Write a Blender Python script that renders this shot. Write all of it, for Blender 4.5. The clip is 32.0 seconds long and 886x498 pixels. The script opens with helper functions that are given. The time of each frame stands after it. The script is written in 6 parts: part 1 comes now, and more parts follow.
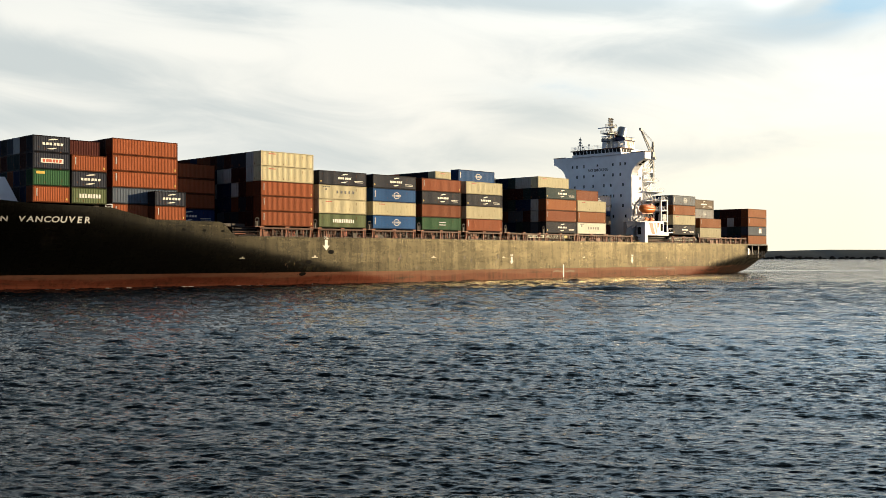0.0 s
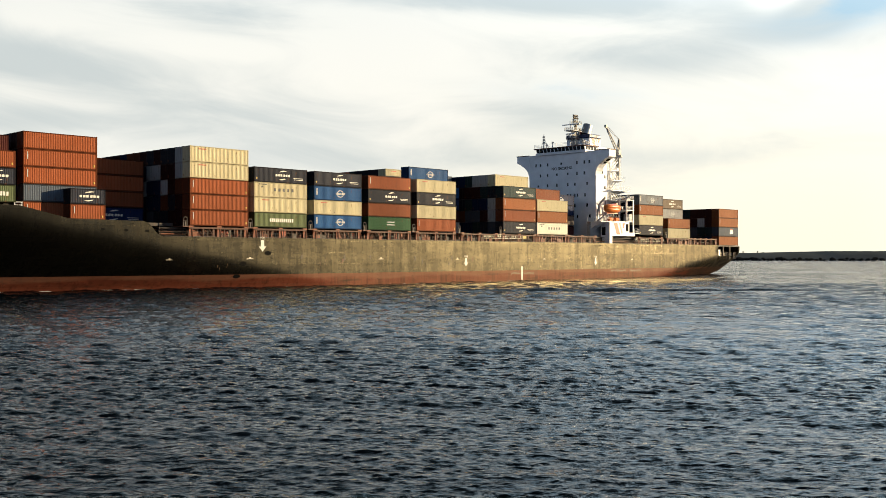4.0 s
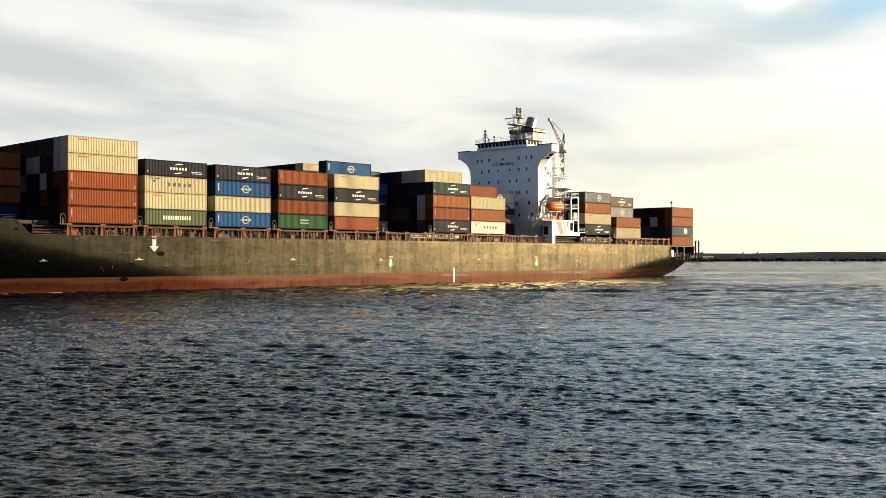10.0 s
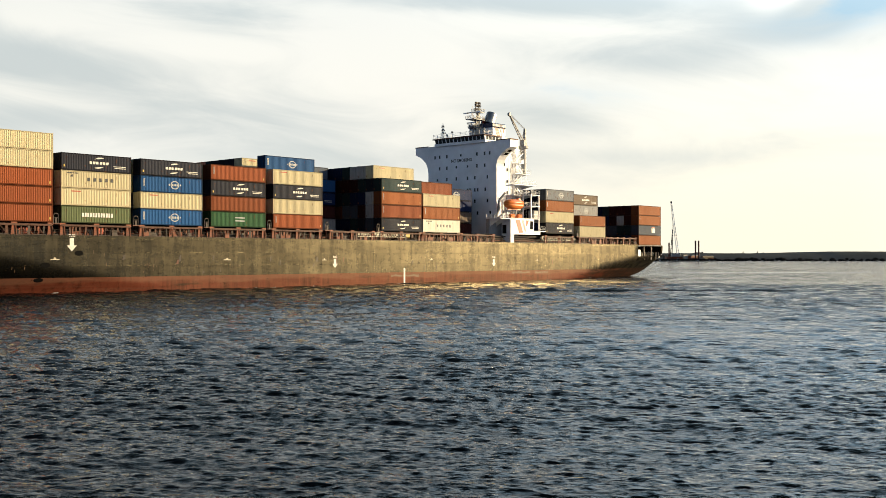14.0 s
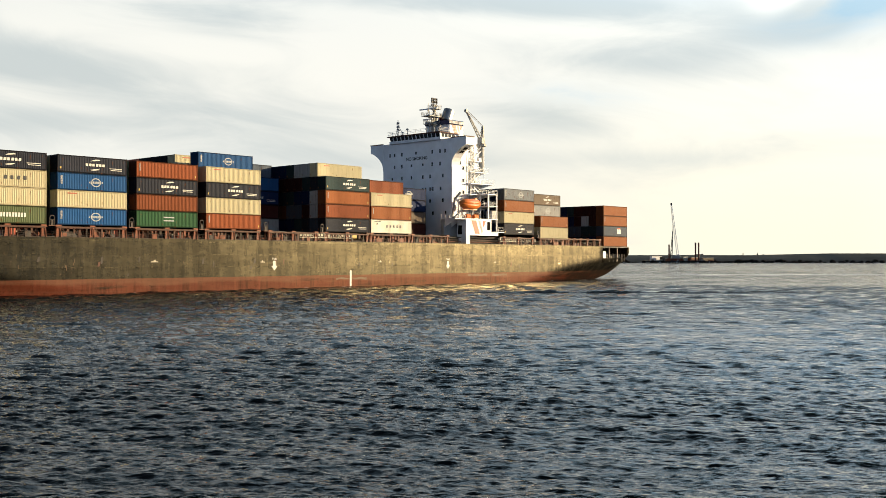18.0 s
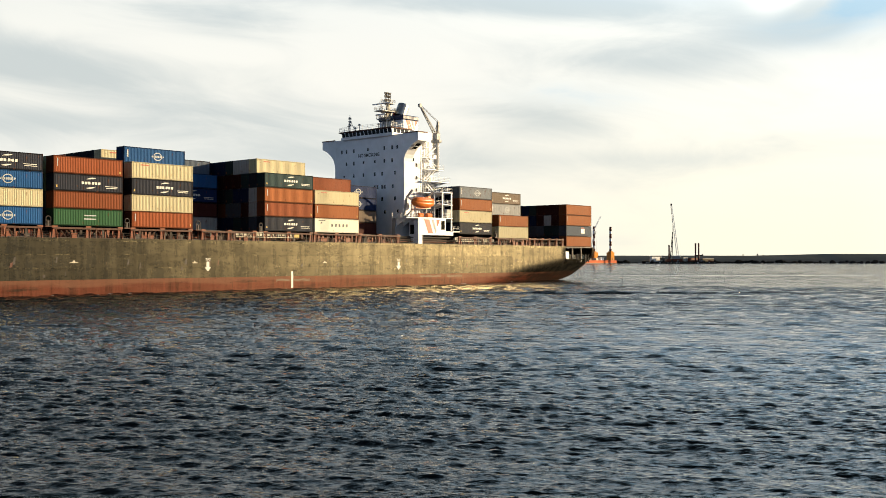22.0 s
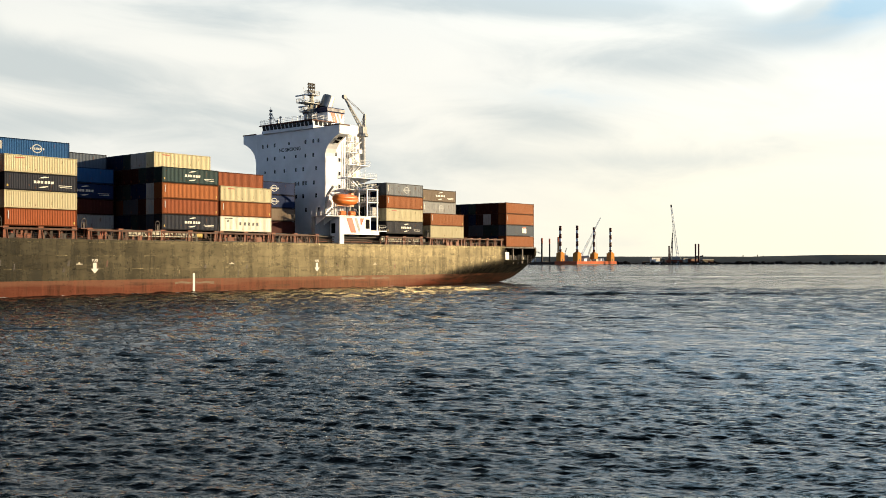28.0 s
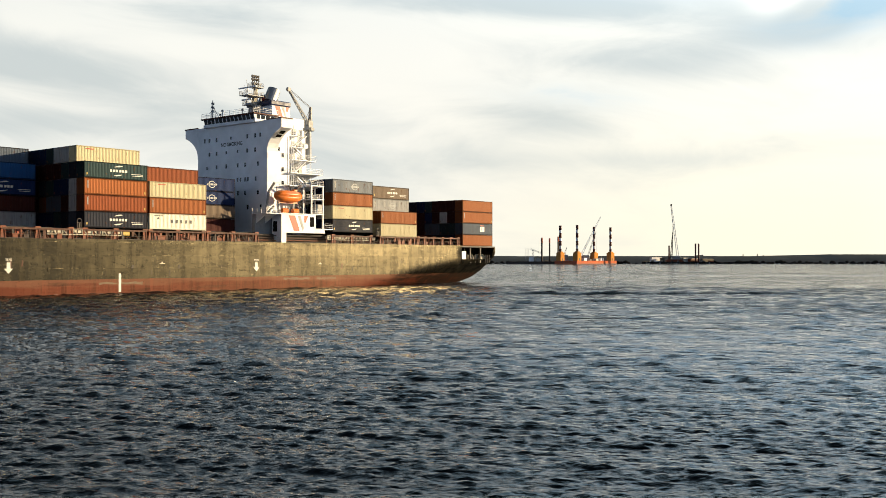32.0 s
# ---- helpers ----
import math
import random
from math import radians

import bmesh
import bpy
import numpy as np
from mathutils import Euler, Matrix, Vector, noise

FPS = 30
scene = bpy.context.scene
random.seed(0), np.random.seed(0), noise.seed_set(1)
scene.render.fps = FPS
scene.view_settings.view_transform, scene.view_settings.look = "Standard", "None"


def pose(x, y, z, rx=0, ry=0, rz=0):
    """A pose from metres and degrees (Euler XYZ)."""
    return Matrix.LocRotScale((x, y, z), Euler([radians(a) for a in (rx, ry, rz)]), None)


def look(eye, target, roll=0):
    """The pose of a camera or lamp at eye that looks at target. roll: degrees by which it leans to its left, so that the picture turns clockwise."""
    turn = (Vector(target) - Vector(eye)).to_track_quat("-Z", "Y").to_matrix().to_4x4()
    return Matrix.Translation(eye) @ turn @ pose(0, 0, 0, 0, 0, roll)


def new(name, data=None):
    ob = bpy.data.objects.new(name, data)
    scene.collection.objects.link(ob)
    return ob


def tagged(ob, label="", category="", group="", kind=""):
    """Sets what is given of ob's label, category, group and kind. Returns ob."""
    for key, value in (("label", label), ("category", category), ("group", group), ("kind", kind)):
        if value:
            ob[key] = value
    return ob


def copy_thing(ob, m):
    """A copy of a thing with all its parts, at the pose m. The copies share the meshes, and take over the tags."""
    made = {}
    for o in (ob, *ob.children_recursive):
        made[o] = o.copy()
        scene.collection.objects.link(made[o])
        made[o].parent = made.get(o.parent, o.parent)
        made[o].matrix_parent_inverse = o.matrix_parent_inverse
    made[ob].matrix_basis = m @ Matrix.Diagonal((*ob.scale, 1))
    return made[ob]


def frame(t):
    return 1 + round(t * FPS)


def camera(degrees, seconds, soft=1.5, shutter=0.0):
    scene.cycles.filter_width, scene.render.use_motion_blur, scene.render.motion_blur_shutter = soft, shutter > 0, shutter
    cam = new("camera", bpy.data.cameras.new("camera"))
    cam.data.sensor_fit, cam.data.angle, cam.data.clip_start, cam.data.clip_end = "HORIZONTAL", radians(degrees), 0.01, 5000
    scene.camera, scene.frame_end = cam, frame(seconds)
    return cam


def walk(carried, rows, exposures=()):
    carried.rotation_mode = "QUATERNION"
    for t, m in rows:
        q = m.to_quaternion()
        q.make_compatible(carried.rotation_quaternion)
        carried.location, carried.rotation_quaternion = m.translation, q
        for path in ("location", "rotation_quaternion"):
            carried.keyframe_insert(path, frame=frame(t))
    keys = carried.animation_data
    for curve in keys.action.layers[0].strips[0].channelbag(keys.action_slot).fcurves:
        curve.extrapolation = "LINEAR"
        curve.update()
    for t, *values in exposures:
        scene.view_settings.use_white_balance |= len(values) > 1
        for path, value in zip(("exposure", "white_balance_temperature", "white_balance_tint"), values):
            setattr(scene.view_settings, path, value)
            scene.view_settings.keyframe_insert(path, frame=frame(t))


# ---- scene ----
LENS = 47.74
EYE_Z = 5.79
cam = camera(LENS, 32.0, soft=0.8)
TILT = [(0.0, 0.32), (1.5, 0.32), (3.0, 0.36), (4.5, 0.42), (6.0, 0.47), (7.5, 0.46), (9.0, 0.385), (10.5, 0.455), (12.0, 0.455),
        (13.5, 0.42), (15.0, 0.44), (16.5, 0.48), (18.0, 0.53), (19.5, 0.59), (21.0, 0.57), (22.5, 0.555), (24.0, 0.535), (25.5, 0.60),
        (27.0, 0.61), (28.5, 0.615), (30.0, 0.565), (31.5, 0.58), (32.0, 0.585)]
walk(cam, [(t, pose(0, 0, EYE_Z, 90 + a, 0, 0)) for t, a in TILT])

# the ship's way: heading (radians), place along and across its track
A0, A1, Q0, Q1 = 0.83528, 0.0027787, 166.832, 0.66022


def ship_pose(t):
    """Ship space: x to the bow, y to port, z up from the waterline."""
    a = A0 + A1 * (t - 16)
    s = ((8.2826e-05 * t - 8.5008e-03) * t + 3.811876) * t - 312.4652
    q = Q0 + Q1 * (t - 16)
    px = -math.cos(A0) * s - math.sin(A0) * q
    py = -math.sin(A0) * s + math.cos(A0) * q
    return pose(px, py, -0.15, 0, 0, math.degrees(a) + 180)


SHIP_TIMES = (0, 4, 8, 12, 16, 20, 24, 28, 32)
SHIP_KEYS = [(t, ship_pose(t)) for t in SHIP_TIMES]
RIDERS = []


def aboard(ob, m):
    """A thing that rides on the ship, at the pose m in ship space."""
    RIDERS.append((ob, m.copy()))
    ob.matrix_basis = ship_pose(0) @ m
    return ob


# ---- world and sun ----
SUN_AZ, SUN_EL = 11.3, 10.0   # degrees ahead of the camera's right hand, and up
sun_way = Vector((math.cos(radians(SUN_AZ)) * math.cos(radians(SUN_EL)), math.sin(radians(SUN_AZ)) * math.cos(radians(SUN_EL)), math.sin(radians(SUN_EL))))
sun = new("sun", bpy.data.lights.new("sun", "SUN"))
sun.data.energy, sun.data.angle, sun.data.color = 1.8, radians(0.6), (1.0, 0.77, 0.46)
sun.matrix_basis = look(sun_way * 900, (0, 0, 0))


def build_world():
    w = bpy.data.worlds.new("sky")
    scene.world = w
    w.use_nodes = True
    nt = w.node_tree
    nt.nodes.clear()
    N = lambda kind: nt.nodes.new(kind)
    L = nt.links.new

    def math_node(op, a, b=None, c=None, clamp=False):
        n = N("ShaderNodeMath")
        n.operation, n.use_clamp = op, clamp
        for i, v in enumerate((a, b, c)):
            if v is None:
                continue
            if isinstance(v, (int, float)):
                n.inputs[i].default_value = v
            else:
                L(v, n.inputs[i])
        return n.outputs[0]

    def ramp(v, a, b, lo, hi):
        n = N("ShaderNodeMapRange")
        n.interpolation_type = "SMOOTHSTEP"
        L(v, n.inputs[0])
        for i, x in enumerate((a, b, lo, hi)):
            n.inputs[i + 1].default_value = x
        return n.outputs[0]

    def mix(f, a, b):
        n = N("ShaderNodeMix")
        n.data_type = "RGBA"
        for i, v in ((0, f), (6, a), (7, b)):
            if isinstance(v, (int, float)):
                n.inputs[i].default_value = v
            elif isinstance(v, tuple):
                n.inputs[i].default_value = (*v, 1)
            else:
                L(v, n.inputs[i])
        return n.outputs[2]

    co = N("ShaderNodeTexCoord")
    sep = N("ShaderNodeSeparateXYZ")
    L(co.outputs["Generated"], sep.inputs[0])
    x, y, z = sep.outputs
    az = math_node("ARCTAN2", x, y)
    el = math_node("ARCSINE", z)

    def noise_at(su, sv, tilt, scale, detail, rough, dist, seed):
        u = math_node("MULTIPLY", az, su)
        v = math_node("ADD", math_node("MULTIPLY", el, sv), math_node("MULTIPLY", az, tilt))
        c = N("ShaderNodeCombineXYZ")
        L(u, c.inputs[0])
        L(v, c.inputs[1])
        c.inputs[2].default_value = seed
        n = N("ShaderNodeTexNoise")
        L(c.outputs[0], n.inputs["Vector"])
        n.inputs["Scale"].default_value, n.inputs["Detail"].default_value = scale, detail
        n.inputs["Roughness"].default_value, n.inputs["Distortion"].default_value = rough, dist
        return n.outputs[0]

    def veil_at(px, py, sx, sy, tilt):
        """A soft lens-shaped veil of grey cloud: its middle and half sizes in the view's own units, and its slope."""
        a0, e0 = math.atan((px - 784) / 1771.5), (451 - py) / 1771.5
        da = math_node("SUBTRACT", az, a0)
        du = math_node("MULTIPLY", da, 1771.5 / sx)
        dv = math_node("MULTIPLY", math_node("ADD", math_node("SUBTRACT", el, e0), math_node("MULTIPLY", da, tilt)), 1771.5 / sy)
        rr = math_node("ADD", math_node("MULTIPLY", du, du), math_node("MULTIPLY", dv, dv))
        return math_node("EXPONENT", math_node("MULTIPLY", rr, -1.0))

    # thin veils of cloud: long streaks, wide soft banks, and the larger grey lenses
    streak = noise_at(4.5, 17.0, 1.4, 1.0, 6.0, 0.58, 0.9, 3.7)
    bank = noise_at(2.2, 9.0, 0.9, 1.0, 3.0, 0.5, 0.2, 9.1)
    grey_sum = math_node("MULTIPLY", math_node("SUBTRACT", math_node("ADD", math_node("MULTIPLY", streak, 0.6), math_node("MULTIPLY", bank, 0.4)), 0.5), 2.3)
    for px, py, sx, sy, tilt, k in ((400, 45, 190, 30, 0.06, 0.55), (60, 130, 260, 55, 0.05, 0.55), (260, 185, 260, 30, 0.12, 0.40), (930, 195, 170, 24, 0.10, 0.55), (1170, 283, 230, 18, 0.02, 0.40),
                                    (1150, 115, 170, 26, 0.12, 0.45), (1460, 62, 210, 42, -0.12, 0.8), (740, 5, 240, 22, 0.04, 0.45), (60, 225, 200, 26, 0.0, 0.45), (640, 205, 260, 30, 0.05, 0.25),
                                    (1010, 20, 200, 22, 0.05, 0.35), (820, 280, 300, 40, 0.0, 0.15), (200, 300, 400, 90, 0.0, 0.22)):
        grey_sum = math_node("ADD", grey_sum, math_node("MULTIPLY", veil_at(px, py, sx, sy, tilt), k))
    for px, py, sx, sy, tilt, k in ((1368, 18, 40, 40, 0.0, 0.8), (1545, 70, 60, 30, -0.1, 0.4), (200, 75, 240, 30, 0.1, 0.3), (640, 75, 260, 40, 0.15, 0.3)):
        grey_sum = math_node("SUBTRACT", grey_sum, math_node("MULTIPLY", veil_at(px, py, sx, sy, tilt), k))
    thick = math_node("SUBTRACT", 1.0, ramp(grey_sum, -0.15, 0.75, 0.0, 1.0))
    # the sky is brightest on the sun's side of the view
    glow = math_node("ADD", math_node("MULTIPLY", x, 0.30), math_node("MULTIPLY", y, 0.954))
    light = ramp(glow, 0.05, 0.74, 0.15, 1.0)
    near_sun = math_node("ADD", math_node("MULTIPLY", x, 0.804), math_node("MULTIPLY", y, 0.542))
    light = math_node("ADD", light, ramp(near_sun, 0.80, 1.0, 0.0, 0.9))
    veil_lit = math_node("ADD", math_node("MULTIPLY", x, 0.66), math_node("MULTIPLY", y, 0.751))
    round_sun = math_node("ADD", veil_lit, math_node("MULTIPLY", z, 0.5))
    light = math_node("ADD", light, math_node("MULTIPLY", ramp(round_sun, 0.78, 1.12, 0.0, 1.65), ramp(el, 0.2, 0.45, 0.1, 1.0)))
    sunward = ramp(math_node("ADD", math_node("MULTIPLY", x, 0.5), math_node("MULTIPLY", y, 0.866)), 0.2, 0.85, 0.40, 1.0)
    light = math_node("MULTIPLY", light, math_node("SUBTRACT", 1.0, math_node("MULTIPLY", ramp(el, 0.16, 0.42, 0.0, 1.0), math_node("SUBTRACT", 1.0, sunward))))
    light = math_node("MULTIPLY", light, ramp(el, 0.50, 1.15, 1.0, 0.15))
    # the far side from the sun is dusky low down and clearer overhead
    away = ramp(glow, -0.2, 0.35, 1.0, 0.0)
    rise = ramp(el, 0.0, 0.8, 4.2, 2.7)
    light = math_node("MULTIPLY", light, math_node("ADD", 1.0, math_node("MULTIPLY", away, math_node("SUBTRACT", rise, 1.0))))
    warm = math_node("MULTIPLY", ramp(near_sun, 0.35, 0.85, 0.0, 1.0), ramp(el, 0.0, 0.2, 1.0, 0.0))
    white = mix(warm, (0.985, 0.97, 0.89), (1.06, 0.975, 0.74))
    grey = mix(warm, (0.625, 0.675, 0.665), (0.93, 0.90, 0.76))
    cloud = mix(thick, grey, white)
    cloud = mix(math_node("MULTIPLY", ramp(near_sun, 0.85, 0.94, 0.0, 1.0), ramp(el, 0.2, 0.8, 1.0, 0.0)), cloud, (1.35, 0.84, 0.35))
    cloud = mix(ramp(el, 0.15, 0.6, 0.0, 0.85), cloud, (0.48, 0.79, 1.04))
    cloud = mix(ramp(glow, 0.0, 0.5, 0.85, 0.0), cloud, (0.60, 0.84, 1.20))
    # a rift of thin blue high on the sunward side, with a bright puff in it
    rift = math_node("ADD", math_node("MULTIPLY", veil_at(1500, 45, 120, 42, -0.12), 1.0), math_node("MULTIPLY", veil_at(1130, -5, 260, 26, 0.05), 0.5))
    rift = math_node("ADD", rift, math_node("MULTIPLY", veil_at(1010, 165, 150, 22, 0.1), 0.35))
    rift = math_node("MULTIPLY", rift, ramp(streak, 0.36, 0.60, 1.25, 0.35))
    rift = math_node("SUBTRACT", rift, math_node("MULTIPLY", veil_at(1450, 15, 34, 30, -0.3), 1.1), clamp=True)
    cloud = mix(math_node("MULTIPLY", rift, 0.85, clamp=True), cloud, (0.40, 0.60, 0.74))
    nish = N("ShaderNodeTexSky")
    nish.sky_type, nish.sun_disc = "NISHITA", False
    nish.sun_elevation, nish.sun_rotation = radians(SUN_EL), radians(90 - SUN_AZ)
    nish.air_density, nish.dust_density = 1.0, 2.0
    clear = N("ShaderNodeVectorMath")
    clear.operation = "SCALE"
    L(nish.outputs[0], clear.inputs[0])
    clear.inputs[3].default_value = 0.15
    gap = ramp(noise_at(2.6, 9.0, 1.6, 1.3, 3.0, 0.5, 0.3, 21.3), 0.60, 0.80, 0.0, 0.25)
    lit = N("ShaderNodeVectorMath")
    lit.operation = "SCALE"
    L(cloud, lit.inputs[0])
    L(light, lit.inputs[3])
    gap = math_node("MULTIPLY", gap, ramp(el, 0.08, 0.22, 0.0, 1.0))
    both = mix(gap, lit.outputs[0], clear.outputs[0])
    bg = N("ShaderNodeBackground")
    L(both, bg.inputs[0])
    bg.inputs[1].default_value = 0.22
    out = N("ShaderNodeOutputWorld")
    L(bg.outputs[0], out.inputs[0])


build_world()
scene.view_settings.exposure = 2.2


# ---- materials ----
class Nodes:
    """Short hand for a node material."""

    def __init__(self, name, rough=0.6, metal=0.0):
        self.m = bpy.data.materials.new(name)
        self.m.use_nodes = True
        self.t = self.m.node_tree
        self.b = self.t.nodes["Principled BSDF"]
        self.b.inputs["Roughness"].default_value = rough
        self.b.inputs["Metallic"].default_value = metal
        self.b.inputs["Specular IOR Level"].default_value = 0.38
        self.co = self.t.nodes.new("ShaderNodeTexCoord")

    def put(self, value, socket):
        if isinstance(value, (int, float)):
            socket.default_value = value
        elif isinstance(value, tuple):
            socket.default_value = (*value, 1) if len(value) == 3 and socket.type == "RGBA" else value
        else:
            self.t.links.new(value, socket)

    def scaled(self, s, space="Object"):
        n = self.t.nodes.new("ShaderNodeMapping")
        self.put(self.co.outputs[space], n.inputs[0])
        n.inputs["Scale"].default_value = s if isinstance(s, tuple) else (s, s, s)
        return n.outputs[0]

    def noise(self, s, detail=4.0, rough=0.55, dist=0.0, space="Object"):
        n = self.t.nodes.new("ShaderNodeTexNoise")
        self.put(self.scaled(s, space), n.inputs["Vector"])
        n.inputs["Scale"].default_value, n.inputs["Detail"].default_value = 1.0, detail
        n.inputs["Roughness"].default_value, n.inputs["Distortion"].default_value = rough, dist
        return n.outputs[0]

    def span(self, v, a, b, lo=0.0, hi=1.0):
        n = self.t.nodes.new("ShaderNodeMapRange")
        self.put(v, n.inputs[0])
        for i, x in enumerate((a, b, lo, hi)):
            n.inputs[i + 1].default_value = x
        return n.outputs[0]

    def math(self, op, a, b=0.0):
        n = self.t.nodes.new("ShaderNodeMath")
        n.operation = op
        self.put(a, n.inputs[0])
        self.put(b, n.inputs[1])
        return n.outputs[0]

    def mix(self, f, a, b, how="MIX"):
        n = self.t.nodes.new("ShaderNodeMix")
        n.data_type, n.blend_type = "RGBA", how
        self.put(f, n.inputs[0])
        self.put(a, n.inputs[6])
        self.put(b, n.inputs[7])
        return n.outputs[2]

    def bump(self, height, distance, strength=1.0, after=None):
        n = self.t.nodes.new("ShaderNodeBump")
        self.put(height, n.inputs["Height"])
        n.inputs["Distance"].default_value, n.inputs["Strength"].default_value = distance, strength
        if after is not None:
            self.put(after, n.inputs["Normal"])
        return n.outputs[0]

    def done(self, colour, rough=None, normal=None):
        self.put(colour, self.b.inputs["Base Color"])
        if rough is not None:
            self.put(rough, self.b.inputs["Roughness"])
        if normal is not None:
            self.put(normal, self.b.inputs["Normal"])
        return self.m


def dull(c, k):
    g = sum(c) / 3
    return tuple(k * (0.88 * x + 0.12 * g) for x in c)


def container_paint(name, c, wear=0.5, shine=0.05):
    """Sun-bleached container paint: faded patches, rust from the rails, streaks of dirt."""
    n = Nodes(name, 0.5)
    c = tuple(0.86 * v for v in c)
    info = n.t.nodes.new("ShaderNodeObjectInfo")
    fade = n.noise(0.45, 3.0)
    col = n.mix(n.span(fade, 0.3, 0.7, 0.0, 0.55), c, dull(c, 1.25))
    col = n.mix(n.span(info.outputs["Random"], 0, 1, 0.0, 0.5), col, dull(c, 0.72))
    dirt = n.noise((5.0, 5.0, 0.35), 4.0)
    col = n.mix(n.span(dirt, 0.50, 0.80, 0.0, 0.55 * wear + 0.15), col, tuple(0.30 * x + 0.012 for x in c))
    rust = n.noise((1.6, 1.6, 0.9), 6.0, 0.65)
    col = n.mix(n.span(rust, 0.66 - 0.10 * wear, 0.72 - 0.05 * wear, 0.0, 0.75), col, (0.13, 0.052, 0.022))
    rough = n.span(fade, 0.3, 0.7, 0.40, 0.54)
    n.b.inputs["Specular IOR Level"].default_value = shine
    return n.done(col, rough, n.bump(n.noise(2.5, 3.0), 0.02, 0.4))


def steel_paint(name, c, rough=0.5, rust=0.3, scale=0.6, rust_colour=(0.14, 0.055, 0.022)):
    """Painted ship's steel with rust and grime."""
    n = Nodes(name, rough)
    col = n.mix(n.span(n.noise(scale, 4.0), 0.3, 0.7), c, dull(c, 0.78))
    streaks = n.noise((2.2 * scale, 2.2 * scale, 0.25 * scale), 5.0, 0.6)
    col = n.mix(n.span(streaks, 0.60 - 0.12 * rust, 0.80, 0.0, 0.9 * rust + 0.05), col, rust_colour)
    return n.done(col, n.span(n.noise(scale * 2, 3.0), 0.3, 0.7, rough - 0.08, rough + 0.12), n.bump(n.noise(3.0, 3.0), 0.01, 0.4))


def hull_paint(name, c, boot=False):
    """Weathered hull: plate seams, dents, long runs of rust, scuffs along the side, salt near the water."""
    n = Nodes(name, 0.40)
    n.b.inputs["Specular IOR Level"].default_value = 0.26
    faded = tuple(x * 1.8 + 0.002 for x in c)
    col = n.mix(n.span(n.noise((0.03, 0.03, 0.25), 6.0, 0.62), 0.30, 0.70), c, faded)
    runs = n.noise((0.9, 0.9, 0.05), 6.0, 0.68)
    col = n.mix(n.span(runs, 0.50, 0.66, 0.0, 0.75), col, tuple(x * 0.35 for x in c))
    pale = n.noise((0.55, 0.55, 0.045), 6.0, 0.66, space="Object")
    at = n.t.nodes.new("ShaderNodeSeparateXYZ")
    n.put(n.co.outputs["Object"], at.inputs[0])
    if not boot:
        # salt and wash-down runs from the deck's scuppers
        wash = n.noise((0.5, 0.5, 0.015), 6.0, 0.75)
        wash = n.math("MULTIPLY", n.span(wash, 0.47, 0.60), n.math("MULTIPLY", n.span(at.outputs[2], 5.6, 9.2), n.span(n.noise((1.5, 1.5, 0.3), 5.0), 0.3, 0.6, 0.5, 1.0)))
        wash = n.math("MULTIPLY", wash, n.span(at.outputs[0], 200, 212, 1.0, 0.0))
        col = n.mix(n.math("MULTIPLY", wash, 0.75), col, (0.080, 0.074, 0.048))
        band = n.noise((0.012, 0.012, 1.5), 6.0, 0.7, 0.3)
        col = n.mix(n.span(band, 0.52, 0.62, 0.0, 0.65), col, tuple(x * 0.3 for x in c))
    else:
        old = n.math("ADD", n.span(at.outputs[2], 1.1, 2.2), n.span(n.noise((0.06, 0.06, 0.5), 5.0, 0.6), 0.35, 0.65, -0.5, 0.5))
        col = n.mix(n.span(old, 0.2, 0.8, 0.0, 0.7), col, (0.150, 0.074, 0.048))
        # dark weed patches, and the counter's shade put into the colour aft
        weed_shade = n.math("ADD", n.noise((0.10, 0.10, 0.7), 6.0, 0.65), n.span(at.outputs[0], 10, 64, 0.36, 0.0))
        col = n.mix(n.span(weed_shade, 0.60, 0.74, 0.0, 0.9), col, (0.014, 0.010, 0.007))
    col = n.mix(n.span(pale, 0.56, 0.74, 0.0, 0.6), col, tuple(min(1, x * 2.6 + 0.004) for x in c))
    rusty = n.noise((1.6, 1.6, 0.16), 6.0, 0.7)
    col = n.mix(n.span(rusty, 0.60, 0.72, 0.0, 0.6), col, (0.050, 0.027, 0.012))
    scuff = n.noise((0.02, 0.02, 2.8), 7.0, 0.72, 0.2)
    col = n.mix(n.span(scuff, 0.54, 0.66, 0.0, 0.4), col, (0.015, 0.013, 0.010) if not boot else (0.13, 0.06, 0.04))
    rubs = n.noise((0.05, 0.05, 3.8), 7.0, 0.75, 0.4)
    col = n.mix(n.span(rubs, 0.62, 0.70, 0.0, 0.55), col, (0.055, 0.047, 0.027) if not boot else (0.15, 0.07, 0.045))
    spots = n.noise((0.9, 0.9, 1.3), 7.0, 0.75, 0.8)
    col = n.mix(n.span(spots, 0.62, 0.68, 0.0, 0.7), col, (0.070, 0.034, 0.014))
    gouge = n.noise((0.6, 0.6, 2.0), 8.0, 0.8, 1.2)
    col = n.mix(n.span(gouge, 0.61, 0.65, 0.0, 0.85), col, (0.003, 0.0025, 0.002))
    if not boot:
        # the unlit dark of the bow flare, put into the colour
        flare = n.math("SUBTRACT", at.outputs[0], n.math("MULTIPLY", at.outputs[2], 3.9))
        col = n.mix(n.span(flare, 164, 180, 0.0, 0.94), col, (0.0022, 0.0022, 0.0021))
        col = n.mix(1.0, col, (0.20, 0.20, 0.20), "MULTIPLY")
    # butts and seams of the shell plating
    br = n.t.nodes.new("ShaderNodeTexBrick")
    turned = n.t.nodes.new("ShaderNodeMapping")
    n.put(n.co.outputs["Object"], turned.inputs[0])
    turned.inputs["Rotation"].default_value = (radians(90), 0, 0)
